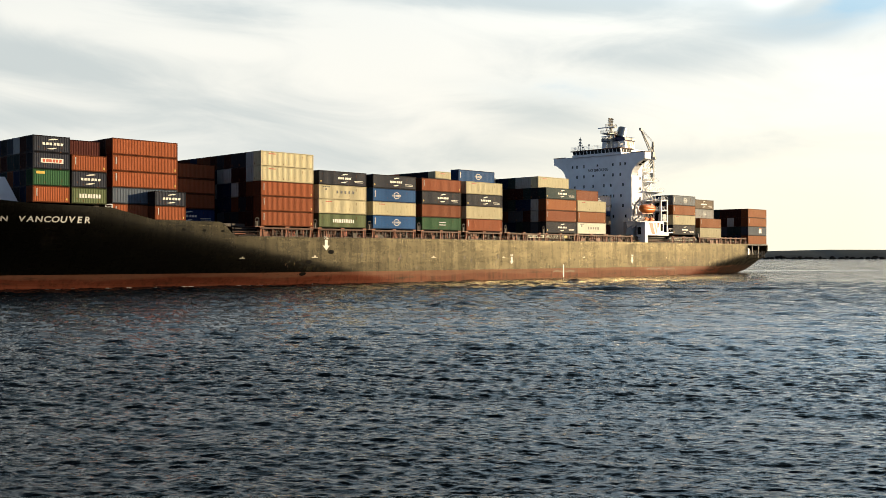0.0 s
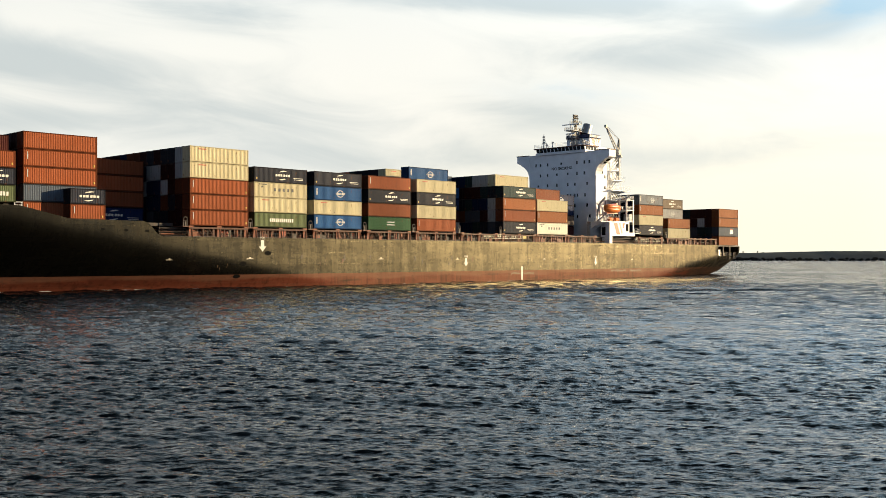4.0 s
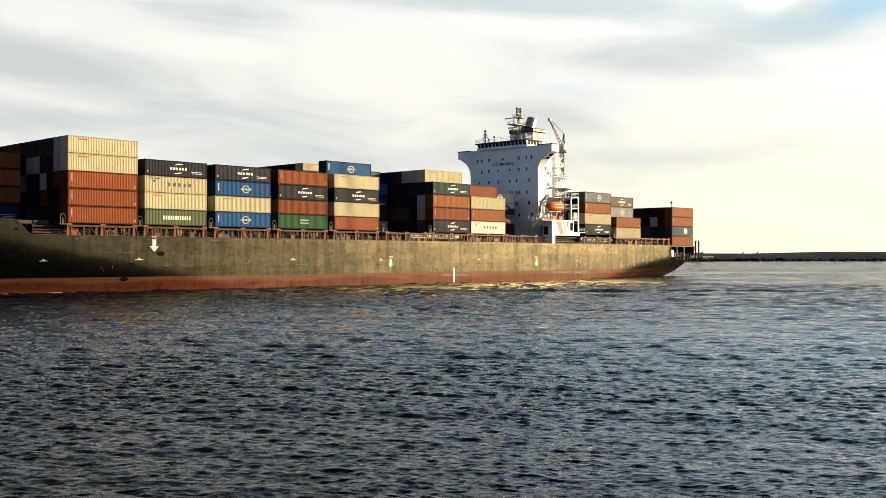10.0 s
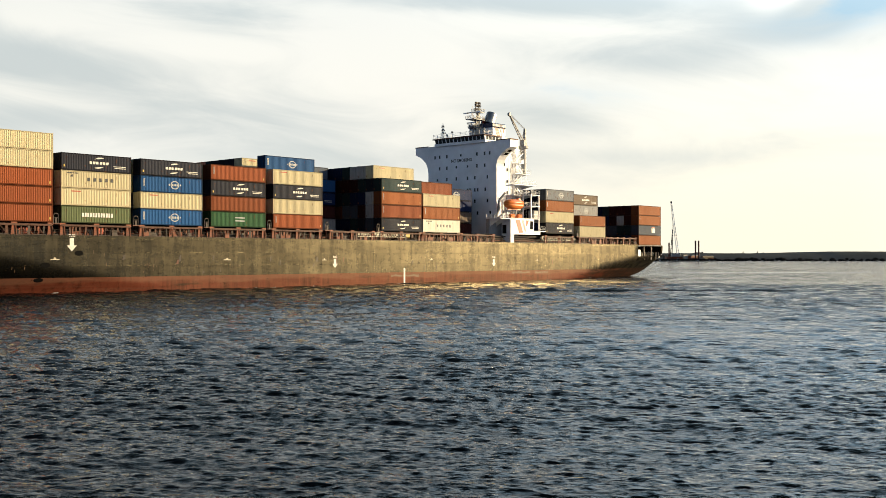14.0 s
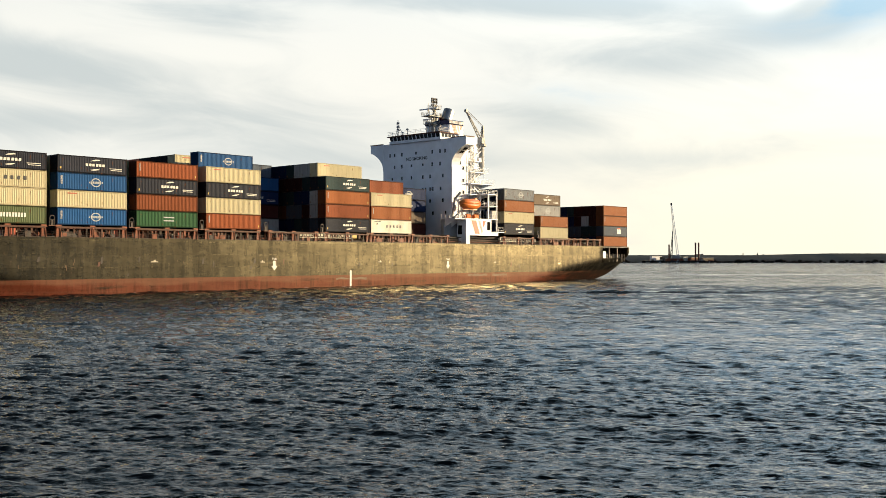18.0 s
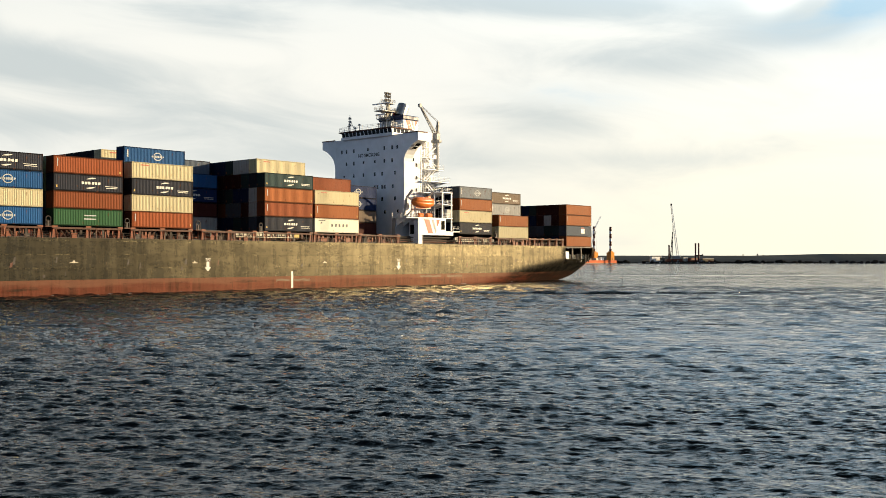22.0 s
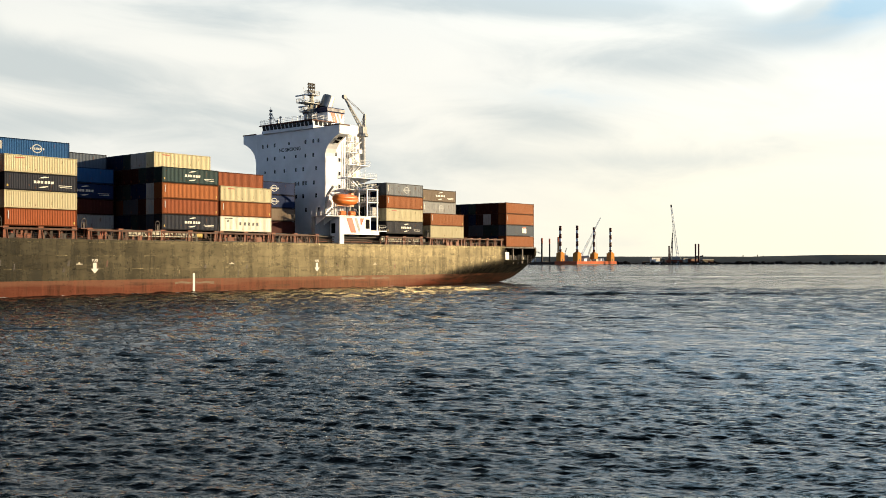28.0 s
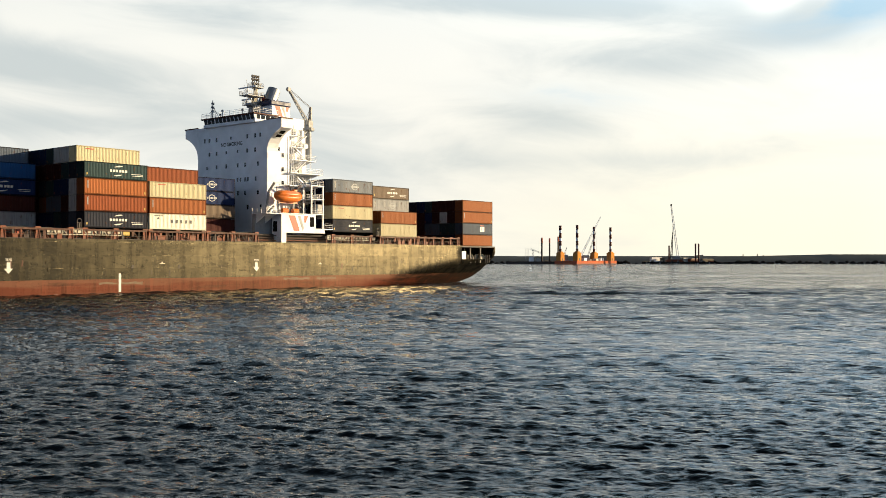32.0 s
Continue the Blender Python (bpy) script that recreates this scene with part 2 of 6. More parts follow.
    n.put(turned.outputs[0], br.inputs["Vector"])
    br.inputs["Scale"].default_value, br.inputs["Brick Width"].default_value = 1.0, 9.0
    br.inputs["Row Height"].default_value, br.inputs["Mortar Size"].default_value = 2.2, 0.03
    normal = n.bump(br.outputs["Fac"], 0.006, 0.5)
    # the gloss is worn away in runs and along the scuffs
    gloss = n.math("ADD", n.math("MULTIPLY", n.noise((0.5, 0.5, 0.06), 7.0, 0.75), 0.6), n.math("MULTIPLY", n.noise((0.3, 0.3, 0.9), 7.0, 0.75, 0.6), 0.4))
    n.b.inputs["Specular IOR Level"].default_value = 0.06
    # an oily, yellowed film over the old paint
    film = n.t.nodes.new("ShaderNodeBsdfGlossy")
    n.put((1.0, 0.87, 0.56) if not boot else (1.0, 0.62, 0.36), film.inputs["Color"])
    n.put(n.span(gloss, 0.40, 0.60, 0.23, 0.33), film.inputs["Roughness"])
    n.put(normal, film.inputs["Normal"])
    both = n.t.nodes.new("ShaderNodeMixShader")
    br.inputs["Color1"].default_value, br.inputs["Color2"].default_value = (0.72, 0.72, 0.72, 1), (1.1, 1.1, 1.1, 1)
    br.inputs["Mortar"].default_value = (0.35, 0.35, 0.35, 1)
    br.inputs["Bias"].default_value = 0.0
    worn = n.math("MULTIPLY", n.span(n.math("ADD", n.math("MULTIPLY", n.noise((0.35, 0.35, 0.9), 8.0, 0.78, 0.8), 0.45), n.math("MULTIPLY", n.noise((0.7, 0.7, 0.07), 7.0, 0.72), 0.55)), 0.40, 0.60, 1.0, 0.5), n.span(gouge, 0.57, 0.63, 1.0, 0.1))
    worn = n.math("MULTIPLY", worn, br.outputs["Color"])
    # sheen taken off the bow too, as part of its painted shade
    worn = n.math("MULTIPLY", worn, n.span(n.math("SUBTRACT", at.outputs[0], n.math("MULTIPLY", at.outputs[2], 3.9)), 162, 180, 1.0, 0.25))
    n.put(n.math("MULTIPLY", worn, 0.072 if not boot else 0.02), both.inputs[0])
    n.put(n.b.outputs[0], both.inputs[1])
    n.put(film.outputs[0], both.inputs[2])
    n.put(both.outputs[0], n.t.nodes["Material Output"].inputs[0])
    return n.done(col, 0.6, normal)


def plain(name, c, rough=0.6, metal=0.0, scale=1.5):
    n = Nodes(name, rough, metal)
    col = n.mix(n.span(n.noise(scale, 4.0), 0.3, 0.7), c, dull(c, 0.72))
    return n.done(col, None, n.bump(n.noise(scale * 4, 3.0), 0.01, 0.3))


def glass(name):
    n = Nodes(name, 0.06)
    n.b.inputs["Specular IOR Level"].default_value = 0.5
    n.b.inputs["IOR"].default_value = 1.5
    return n.done(n.mix(n.span(n.noise(0.8, 2.0), 0.3, 0.7), (0.010, 0.012, 0.015), (0.022, 0.026, 0.03)))


def water_material():
    n = Nodes("sea_water", 0.05)
    n.b.inputs["Specular IOR Level"].default_value = 0.5
    n.b.inputs["IOR"].default_value = 1.333
    col = n.mix(n.span(n.noise(0.012, 3.0), 0.3, 0.7), (0.0010, 0.0032, 0.0048), (0.0018, 0.0046, 0.0062))
    mid = n.noise((0.9, 2.9, 1.0), 4.0, 0.6, 0.8)
    fine = n.noise((4.0, 7.5, 1.0), 3.0, 0.55, 0.5)
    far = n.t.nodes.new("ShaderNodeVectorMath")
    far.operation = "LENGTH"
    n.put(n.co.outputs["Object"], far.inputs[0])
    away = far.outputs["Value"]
    # a long calm streak out towards the breakwater
    at = n.t.nodes.new("ShaderNodeSeparateXYZ")
    n.put(n.co.outputs["Object"], at.inputs[0])
    wander = n.math("ADD", at.outputs[1], n.span(n.noise((0.012, 0.012, 1.0), 3.0), 0.0, 1.0, -16.0, 16.0))
    streak = n.math("ABSOLUTE", n.math("SUBTRACT", wander, 362.0))
    calm = n.math("MAXIMUM", n.span(streak, 5.0, 15.0, 0.06, 1.0), n.span(at.outputs[0], 40, 90, 1.0, 0.0))
    # gusts roughen the water in patches
    gust = n.span(n.noise((0.010, 0.028, 1.0), 4.0, 0.6, 0.6), 0.35, 0.65, 0.75, 1.25)
    chop = n.noise((0.26, 0.60, 1.0), 4.0, 0.62, 0.5)
    normal = n.bump(n.math("MULTIPLY", n.math("MULTIPLY", chop, calm), n.math("MULTIPLY", gust, n.span(away, 50, 300, 0.0, 3.2))), 1.0, 1.0)
    # wave groups of all sizes, seen far off
    groups = n.noise((0.11, 0.05, 1.0), 7.0, 0.62, 0.3)
    normal = n.bump(n.math("MULTIPLY", n.math("MULTIPLY", groups, calm), n.span(away, 70, 420, 0.0, 15.0)), 1.0, 1.0, normal)
    normal = n.bump(n.math("MULTIPLY", mid, gust), 0.14, 1.0, normal)
    normal = n.bump(fine, 0.035, 1.0, normal)
    slick = n.noise((0.006, 0.035, 1.0), 4.0, 0.6, 0.8)
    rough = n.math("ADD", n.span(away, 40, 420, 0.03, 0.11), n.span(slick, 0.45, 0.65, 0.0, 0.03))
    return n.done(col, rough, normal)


PAINT, GRIME_SHADE_PAINT = {}, {}
for key, c, wear in (("rust", (0.34, 0.094, 0.036), 0.5), ("orange", (0.44, 0.145, 0.046), 0.4), ("brown", (0.27, 0.078, 0.030), 0.5),
                     ("tan", (0.66, 0.59, 0.38), 0.35), ("cream", (0.98, 0.95, 0.80), 0.0), ("slate", (0.040, 0.045, 0.064), 0.5),
                     ("navy", (0.014, 0.034, 0.115), 0.2), ("blue", (0.020, 0.105, 0.30), 0.25), ("green", (0.042, 0.125, 0.058), 0.4),
                     ("olive", (0.15, 0.19, 0.095), 0.7), ("grey", (0.40, 0.42, 0.43), 0.8), ("taupe", (0.25, 0.19, 0.14), 0.5),
                     ("teal", (0.042, 0.078, 0.084), 0.5), ("steelblue", (0.12, 0.15, 0.20), 0.5), ("bluegrey", (0.26, 0.29, 0.33), 1.0), ("maroon", (0.075, 0.020, 0.017), 0.4)):
    PAINT[key] = container_paint(key + "_container_paint", c, wear)
    # darkened copy: grime on frames, and shade of the bow-facing ends as colour
    GRIME_SHADE_PAINT[key] = container_paint(key + "_grime_shade_paint", tuple((0.75 if key in ("grey", "tan", "cream") else 0.33) * v for v in c), 0.9, 0.02)
M_WHITE_MARK = plain("white_marking", (0.78, 0.77, 0.72), 0.5)
M_PALE_MARK = plain("faded_marking", (0.46, 0.50, 0.53), 0.5)
M_DARK_MARK = plain("dark_marking", (0.04, 0.045, 0.05), 0.5)
M_RED_MARK = plain("red_marking", (0.50, 0.09, 0.04), 0.5)
M_YELLOW = plain("yellow_marking", (0.62, 0.42, 0.06), 0.5)
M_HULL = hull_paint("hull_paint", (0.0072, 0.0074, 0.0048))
M_BOOT = hull_paint("boot_topping_paint", (0.082, 0.022, 0.012), True)
M_SCRAPE = steel_paint("scraped_primer", (0.16, 0.10, 0.055), 0.6, 0.6, 0.9)
M_WHITE = steel_paint("white_ship_paint", (0.83, 0.85, 0.90), 0.42, 0.0, 0.25)
M_DECKRED = steel_paint("oxide_red_steel", (0.11, 0.038, 0.022), 0.6, 0.5, 0.8)
# near-black steel: the shade under the stacks is put into its colour
M_COAMING = steel_paint("shaded_coaming_steel", (0.030, 0.019, 0.014), 0.7, 0.3, 0.8)
M_RUSTY = steel_paint("rusty_orange_steel", (0.23, 0.062, 0.024), 0.6, 0.5, 1.2)
M_RUSTYDARK = steel_paint("rust_brown_steel", (0.085, 0.030, 0.017), 0.65, 0.5, 1.0)
M_DARKSTEEL = steel_paint("dark_steel", (0.05, 0.04, 0.036), 0.6, 0.4, 0.8)
M_PALESTEEL = steel_paint("pale_steel", (0.55, 0.50, 0.40), 0.55, 0.4, 1.0)
M_GREYSTEEL = steel_paint("grey_steel", (0.34, 0.35, 0.36), 0.5, 0.06, 0.8)
M_NAVYPAINT = steel_paint("navy_funnel_paint", (0.02, 0.028, 0.09), 0.45, 0.1, 0.5)
M_ORANGE = steel_paint("orange_lifeboat_shell", (0.72, 0.19, 0.025), 0.35, 0.05, 0.8)
M_BRIGHT = plain("dulled_aluminium", (0.62, 0.64, 0.66), 0.33, 1.0)
M_BLACK = plain("matt_black", (0.006, 0.006, 0.006), 0.8)
M_BLACK.node_tree.nodes["Principled BSDF"].inputs["Specular IOR Level"].default_value = 0.05
M_GLASS = glass("dark_window_glass")
M_WATER = water_material()
M_ORANGEPAINT = steel_paint("orange_barge_paint", (0.60, 0.17, 0.085), 0.8, 0.2, 0.15)
M_YELLOWPAINT = steel_paint("yellow_barge_paint", (0.64, 0.28, 0.065), 0.8, 0.25, 0.15)
M_REDPAINT = steel_paint("red_leg_paint", (0.11, 0.026, 0.018), 0.5, 0.2, 0.2)
M_LAND = plain("scrub_land", (0.095, 0.105, 0.112), 0.9, 0.0, 0.02)
M_ROCK = plain("breakwater_rock", (0.022, 0.022, 0.022), 0.9, 0.0, 0.3)
for m in (M_LAND, M_ROCK, M_ORANGEPAINT, M_YELLOWPAINT):
    m.node_tree.nodes["Principled BSDF"].inputs["Specular IOR Level"].default_value = 0.0
M_SAND = plain("pale_gravel", (0.16, 0.13, 0.09), 0.9, 0.0, 0.2)
M_FOAM = plain("sea_foam", (0.42, 0.44, 0.45), 0.8, 0.0, 3.0)


# ---- mesh shorthand ----
class Shape:
    """Collects vertices and faces of one mesh."""

    def __init__(self):
        self.v, self.f, self.cuts = [], [], []

    def add(self, verts, faces):
        k = len(self.v)
        self.v += [tuple(p) for p in verts]
        self.f += [tuple(i + k for i in q) for q in faces]
        return self

    def box(self, x0, x1, y0, y1, z0, z1, c=0.0):
        """A box; c cuts its upright and level edges."""
        if c <= 0:
            v = [(x, y, z) for z in (z0, z1) for y in (y0, y1) for x in (x0, x1)]
            return self.add(v, [(0, 2, 3, 1), (4, 5, 7, 6), (0, 1, 5, 4), (2, 6, 7, 3), (0, 4, 6, 2), (1, 3, 7, 5)])
        bm = bmesh.new()
        bmesh.ops.create_cube(bm, size=1)
        for p in bm.verts:
            p.co = Vector(((x0 + x1) / 2 + p.co.x * (x1 - x0), (y0 + y1) / 2 + p.co.y * (y1 - y0), (z0 + z1) / 2 + p.co.z * (z1 - z0)))
        bmesh.ops.bevel(bm, geom=bm.edges[:], offset=c, segments=1, affect="EDGES")
        self.bm(bm)
        return self

    def bm(self, bm):
        bm.verts.index_update()
        self.add([p.co[:] for p in bm.verts], [[p.index for p in q.verts] for q in bm.faces])
        bm.free()

    def tube(self, a, b, r, r2=None, n=6, caps=True):
        a, b = Vector(a), Vector(b)
        r2 = r if r2 is None else r2
        d = (b - a).normalized()
        u = d.orthogonal().normalized()
        w = d.cross(u)
        v = []
        for p, q in ((a, r), (b, r2)):
            v += [tuple(p + (u * math.cos(2 * math.pi * i / n) + w * math.sin(2 * math.pi * i / n)) * q) for i in range(n)]
        f = [(i, (i + 1) % n, n + (i + 1) % n, n + i) for i in range(n)]
        if caps:
            f += [tuple(range(n - 1, -1, -1)), tuple(range(n, 2 * n))]
        return self.add(v, f)

    def beam(self, a, b, w, h=None):
        """A square bar from a to b."""
        return self.tube(a, b, w * 0.7071, n=4)

    def prism(self, outline, axis, lo, hi):
        """A flat outline, pushed from lo to hi along an axis."""
        n = len(outline)
        v = []
        for k in (lo, hi):
            for p, q in outline:
                v.append((k, p, q) if axis == 0 else (p, k, q) if axis == 1 else (p, q, k))
        return self.add(v, [tuple(range(n))[::-1], tuple(range(n, 2 * n))] + [(i, (i + 1) % n, n + (i + 1) % n, n + i) for i in range(n)])

    def pieces(self):
        """The shapes between the cuts, each by itself."""
        marks = sorted({0, len(self.f), *self.cuts})
        out = []
        for a, b in zip(marks, marks[1:]):
            one, seen = Shape(), {}
            for q in self.f[a:b]:
                for i in q:
                    if i not in seen:
                        seen[i] = len(one.v)
                        one.v.append(self.v[i])
                one.f.append(tuple(seen[i] for i in q))
            out.append(one)
        return out

    def mesh(self, name, material, smooth=False):
        me = bpy.data.meshes.new(name)
        me.from_pydata(self.v, [], self.f)
        bm = bmesh.new()
        bm.from_mesh(me)
        bmesh.ops.recalc_face_normals(bm, faces=bm.faces[:])
        bm.to_mesh(me)
        bm.free()
        me.materials.append(material)
        if smooth:
            me.polygons.foreach_set("use_smooth", [True] * len(me.polygons))
        me.update()
        return me


def part(name, shape, material, parent, label="", at=None, smooth=False):
    """One mesh object under a thing or a part."""
    me = shape if isinstance(shape, bpy.types.Mesh) else shape.mesh(name, material, smooth)
    ob = new(name, me)
    ob.parent = parent
    if at is not None:
        ob.matrix_basis = at
    if label:
        ob["label"] = label
    return ob


def thing(name, label, category, group="", kind=""):
    return tagged(new(name), label, category, group, kind)


# ---- sea ----
def build_sea():
    """One sheet to the horizon: close rings with real waves, wide flat ones far off."""
    rng = random.Random(4)
    waves = []
    for k in range(56):
        lam = 0.20 * 1.075 ** k
        # short ripples run across one another, the longer waves come in nearly abreast
        ang = radians(256 + rng.gauss(0, 22 if lam < 0.5 else 15 if lam < 3 else 13))
        steep = 0.110 if lam < 0.55 else 0.044 if lam < 1.0 else 0.022 if lam < 2.6 else 0.016
        waves.append((2 * math.pi / lam * math.cos(ang), 2 * math.pi / lam * math.sin(ang), steep * lam / (2 * math.pi), rng.uniform(0, 6.28)))
    radii = [0.0, 2.0, 4.0, 6.0, 8.0, 10.0, 11.5]
    r = 13.0
    while r < 5200:
        radii.append(r)
        r *= 1 + min(0.0046, max(0.0023, 0.0023 * r / 42)) if r < 220 else 1.009 if r < 520 else 1.02 if r < 700 else 1.1
    fan = [radians(a) for a in np.concatenate([np.arange(-180, -34, 4.0), np.arange(-34, 34, 0.105), np.arange(34, 180, 4.0)])]
    R, A = np.meshgrid(np.array(radii[1:]), np.array(fan), indexing="ij")
    X, Y = R * np.sin(A), R * np.cos(A)
    Z = np.zeros_like(X)
    cell = np.gradient(np.array(radii[1:]))[:, None]
    for kx, ky, amp, ph in waves:
        lam = 2 * math.pi / math.hypot(kx, ky)
        # further out the longer waves carry the chop
        grow = 1 + 2.9 * np.clip(R / 55, 1, 2.3) ** 0.9 * np.exp(-(np.log(lam * np.clip(48 + R / 4, 60, 95) / R) / 0.42) ** 2 / 2) * np.clip((R - 30) / 30, 0, 1)
        keep = grow * np.clip((lam / (2.0 * np.maximum(cell, R * radians(0.105)))) - 0.6, 0, 1)
        s = np.sin(kx * X + ky * Y + ph + 0.8 * np.sin(0.11 * X + 0.07 * Y + ph))
        Z += keep * amp * (0.75 * s + 0.5 * (0.5 * (1 + s)) ** 3 - 0.2)
    Z *= np.clip((900 - R) / 500, 0, 1) * np.where(np.abs(A) < radians(34.2), 1, 0.0)
    n, m = X.shape
    verts = np.stack([X, Y, Z], -1).reshape(-1, 3)
    i, j = np.meshgrid(np.arange(n - 1), np.arange(m), indexing="ij")
    j2 = (j + 1) % m
    faces = np.stack([i * m + j, i * m + j2, (i + 1) * m + j2, (i + 1) * m + j], -1).reshape(-1, 4)
    me = bpy.data.meshes.new("water")
    me.vertices.add(len(verts) + 1)
    me.vertices.foreach_set("co", np.vstack([verts, [[0, 0, 0]]]).ravel())
    tri = np.stack([np.full(m, len(verts)), np.arange(m), (np.arange(m) + 1) % m], -1)
    loops = np.concatenate([faces[:, ::-1].ravel(), tri.ravel()])
    me.loops.add(len(loops))
    me.loops.foreach_set("vertex_index", loops.astype(np.int32))
    me.polygons.add(len(faces) + len(tri))
    starts = np.concatenate([np.arange(len(faces)) * 4, len(faces) * 4 + np.arange(len(tri)) * 3])
    me.polygons.foreach_set("loop_start", starts.astype(np.int32))
    me.update(calc_edges=True)
    me.validate()
    me.polygons.foreach_set("use_smooth", [True] * len(me.polygons))
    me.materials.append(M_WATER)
    bm = bmesh.new()
    bm.from_mesh(me)
    if sum(f.normal.z for f in list(bm.faces)[:200]) < 0:
        bmesh.ops.reverse_faces(bm, faces=bm.faces[:])
        bm.to_mesh(me)
    bm.free()
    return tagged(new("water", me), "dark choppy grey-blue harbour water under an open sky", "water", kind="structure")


SEA = build_sea()


# ---- the ship's hull ----
HB = 16.1


def lerp(a, b, k):
    return a + (b - a) * k


def steps(x, table):
    """Straight lines between the (x, value) pairs."""
    for (x0, v0), (x1, v1) in zip(table, table[1:]):
        if x <= x1:
            return lerp(v0, v1, max(0.0, (x - x0) / (x1 - x0)))
    return table[-1][1]


def sheer(x):
    return steps(x, ((-1.6, 8.9), (-0.9, 8.8), (-0.4, 6.4), (0.4, 5.95), (12.6, 5.95), (12.8, 9.2), (202.6, 9.2), (203.6, 9.7), (205.2, 11.4), (206.2, 11.8), (219.2, 11.9),
                     (227.0, 13.7), (240, 13.9), (272, 16.5)))


def keel(x):
    """The lowest line of the shell that can be seen, at the stern's overhang."""
    return steps(x, ((-1.6, 3.0), (0, 1.4), (4, 0.2), (12, -0.9), (25, -2.6), (40, -5), (275, -6)))


def half_breadth(x, z):
    if x < 60:
        # the flat of the side, and the counter that falls away under it
        knuckle = steps(x, ((-1.6, 6.75), (0, 6.5), (6, 5.85), (14, 4.9), (22, 3.75), (32, 2.35), (46, -0.5), (60, -4.0)))
        b = max(3.0, HB - 0.5 * math.log(1 + math.exp(1.35 * (knuckle - z) / 0.5)))
        if x < 3:
            b *= 1 - 0.03 * ((3 - x) / 4.6) ** 2
        return b
    k = min(1.25, max(0.0, z) / 13.0)
    x_full = lerp(164, 231, k ** 1.1)
    x_stem = 258 + 13.5 * k ** 1.2
    u = min(1.0, max(0.0, (x - x_full) / (x_stem - x_full)))
    p = lerp(1.2, 2.3, min(1, k))
    return max(0.06, HB * (1 - u ** p) ** (1.0 if k < 0.02 else lerp(1.0, 0.72, min(1, k))))


X_LINES = [-1.6, -1.2, -0.9, -0.4, 0.4, 1.5, 3, 5, 8, 11, 12.6, 12.8] + [15 + 3 * i for i in range(12)] + [56 + 8 * i for i in range(12)] + \
          [147 + 2.5 * i for i in range(22)] + [202.6, 203.6, 205.2, 206.2, 209, 212, 216, 219.2, 222, 225, 227] + [230 + 2.5 * i for i in range(16)] + [270.5, 271.6]


def shell(zs_of):
    s = Shape()
    for side in (1, -1):
        rows = []
        for x in X_LINES:
            zs = zs_of(x)
            rows.append([(x, side * half_breadth(x, z), z) for z in zs])
        m = len(rows[0])
        v = [p for r in rows for p in r]
        s.add(v, [(i * m + j, i * m + j + 1, (i + 1) * m + j + 1, (i + 1) * m + j) for i in range(len(rows) - 1) for j in range(m - 1)])
        # the closed stern
    end = [(X_LINES[0], half_breadth(X_LINES[0], z), z) for z in zs_of(X_LINES[0])]
    s.add(end + [(x, -y, z) for x, y, z in end], [(j, j + 1, len(end) + j + 1, len(end) + j) for j in range(len(end) - 1)])
    return s


BOOT_Z = 2.55
SHIP = thing("container_ship", "long black-hulled container ship under way, loaded with stacked containers", "ship")
aboard(SHIP, pose(0, 0, 0))


def boot_levels(x):
    lo = min(BOOT_Z - 0.01, max(-2.0, keel(x)))
    return [lerp(lo, BOOT_Z, i / 8) for i in range(9)]


def side_levels(x):
    lo, hi = max(BOOT_Z, keel(x)), sheer(x)
    return [lerp(lo, hi, i / 16) for i in range(17)]


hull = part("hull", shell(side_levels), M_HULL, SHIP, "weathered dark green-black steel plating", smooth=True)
part("boot_topping", shell(boot_levels), M_BOOT, SHIP, "scuffed brick-red paint at the waterline", smooth=True)


def build_decks():
    # main deck, and the raised deck forward
    s = Shape()
    for lo, hi, z in ((12.7, 204.0, 8.95), (204.0, 226.0, 10.9), (226.0, 270.0, 13.2), (-1.3, 12.7, 5.0)):
        xs = [lerp(lo, hi, i / 24) for i in range(25)]
        v = [(x, sgn * (half_breadth(x, z) - 0.06), z) for x in xs for sgn in (1, -1)]
        s.add(v, [(2 * i, 2 * i + 1, 2 * i + 3, 2 * i + 2) for i in range(24)])
    for x, z0, z1 in ((12.7, 5.0, 8.95), (204.0, 8.95, 10.9), (226.0, 10.9, 13.2)):
        s.add([(x, -15.9, z0), (x, 15.9, z0), (x, 15.9, z1), (x, -15.9, z1)], [(0, 1, 2, 3)])
    part("deck", s, M_DECKRED, SHIP, "oxide-red painted deck")
    # rail bar along the sheer
    s = Shape()
    for sgn in (1, -1):
        s.box(12.9, 202.5, sgn * HB - 0.12, sgn * HB + 0.05, 9.17, 9.27)
    part("sheer_strake_bar", s, M_HULL, SHIP)


build_decks()


def mark_on_side(name, shape_fn, mat, x, z, label=""):
    """A flat painted mark, 3 mm proud of the port side."""
    s = Shape()
    shape_fn(s)
    turn = math.degrees(math.atan2(half_breadth(x + 0.5, z) - half_breadth(x - 0.5, z), 1.0))
    lean = math.degrees(math.atan2(half_breadth(x, z + 0.5) - half_breadth(x, z - 0.5), 1.0))
    return part(name, s, mat, hull, label, at=pose(x, half_breadth(x, z) + 0.012, z, -lean, 0, turn))


def outline(s, pts, depth=0.006):
    # the mark's x runs aft, as it is read from abeam
    s.prism([(-p, q) for p, q in pts], 1, 0, depth)


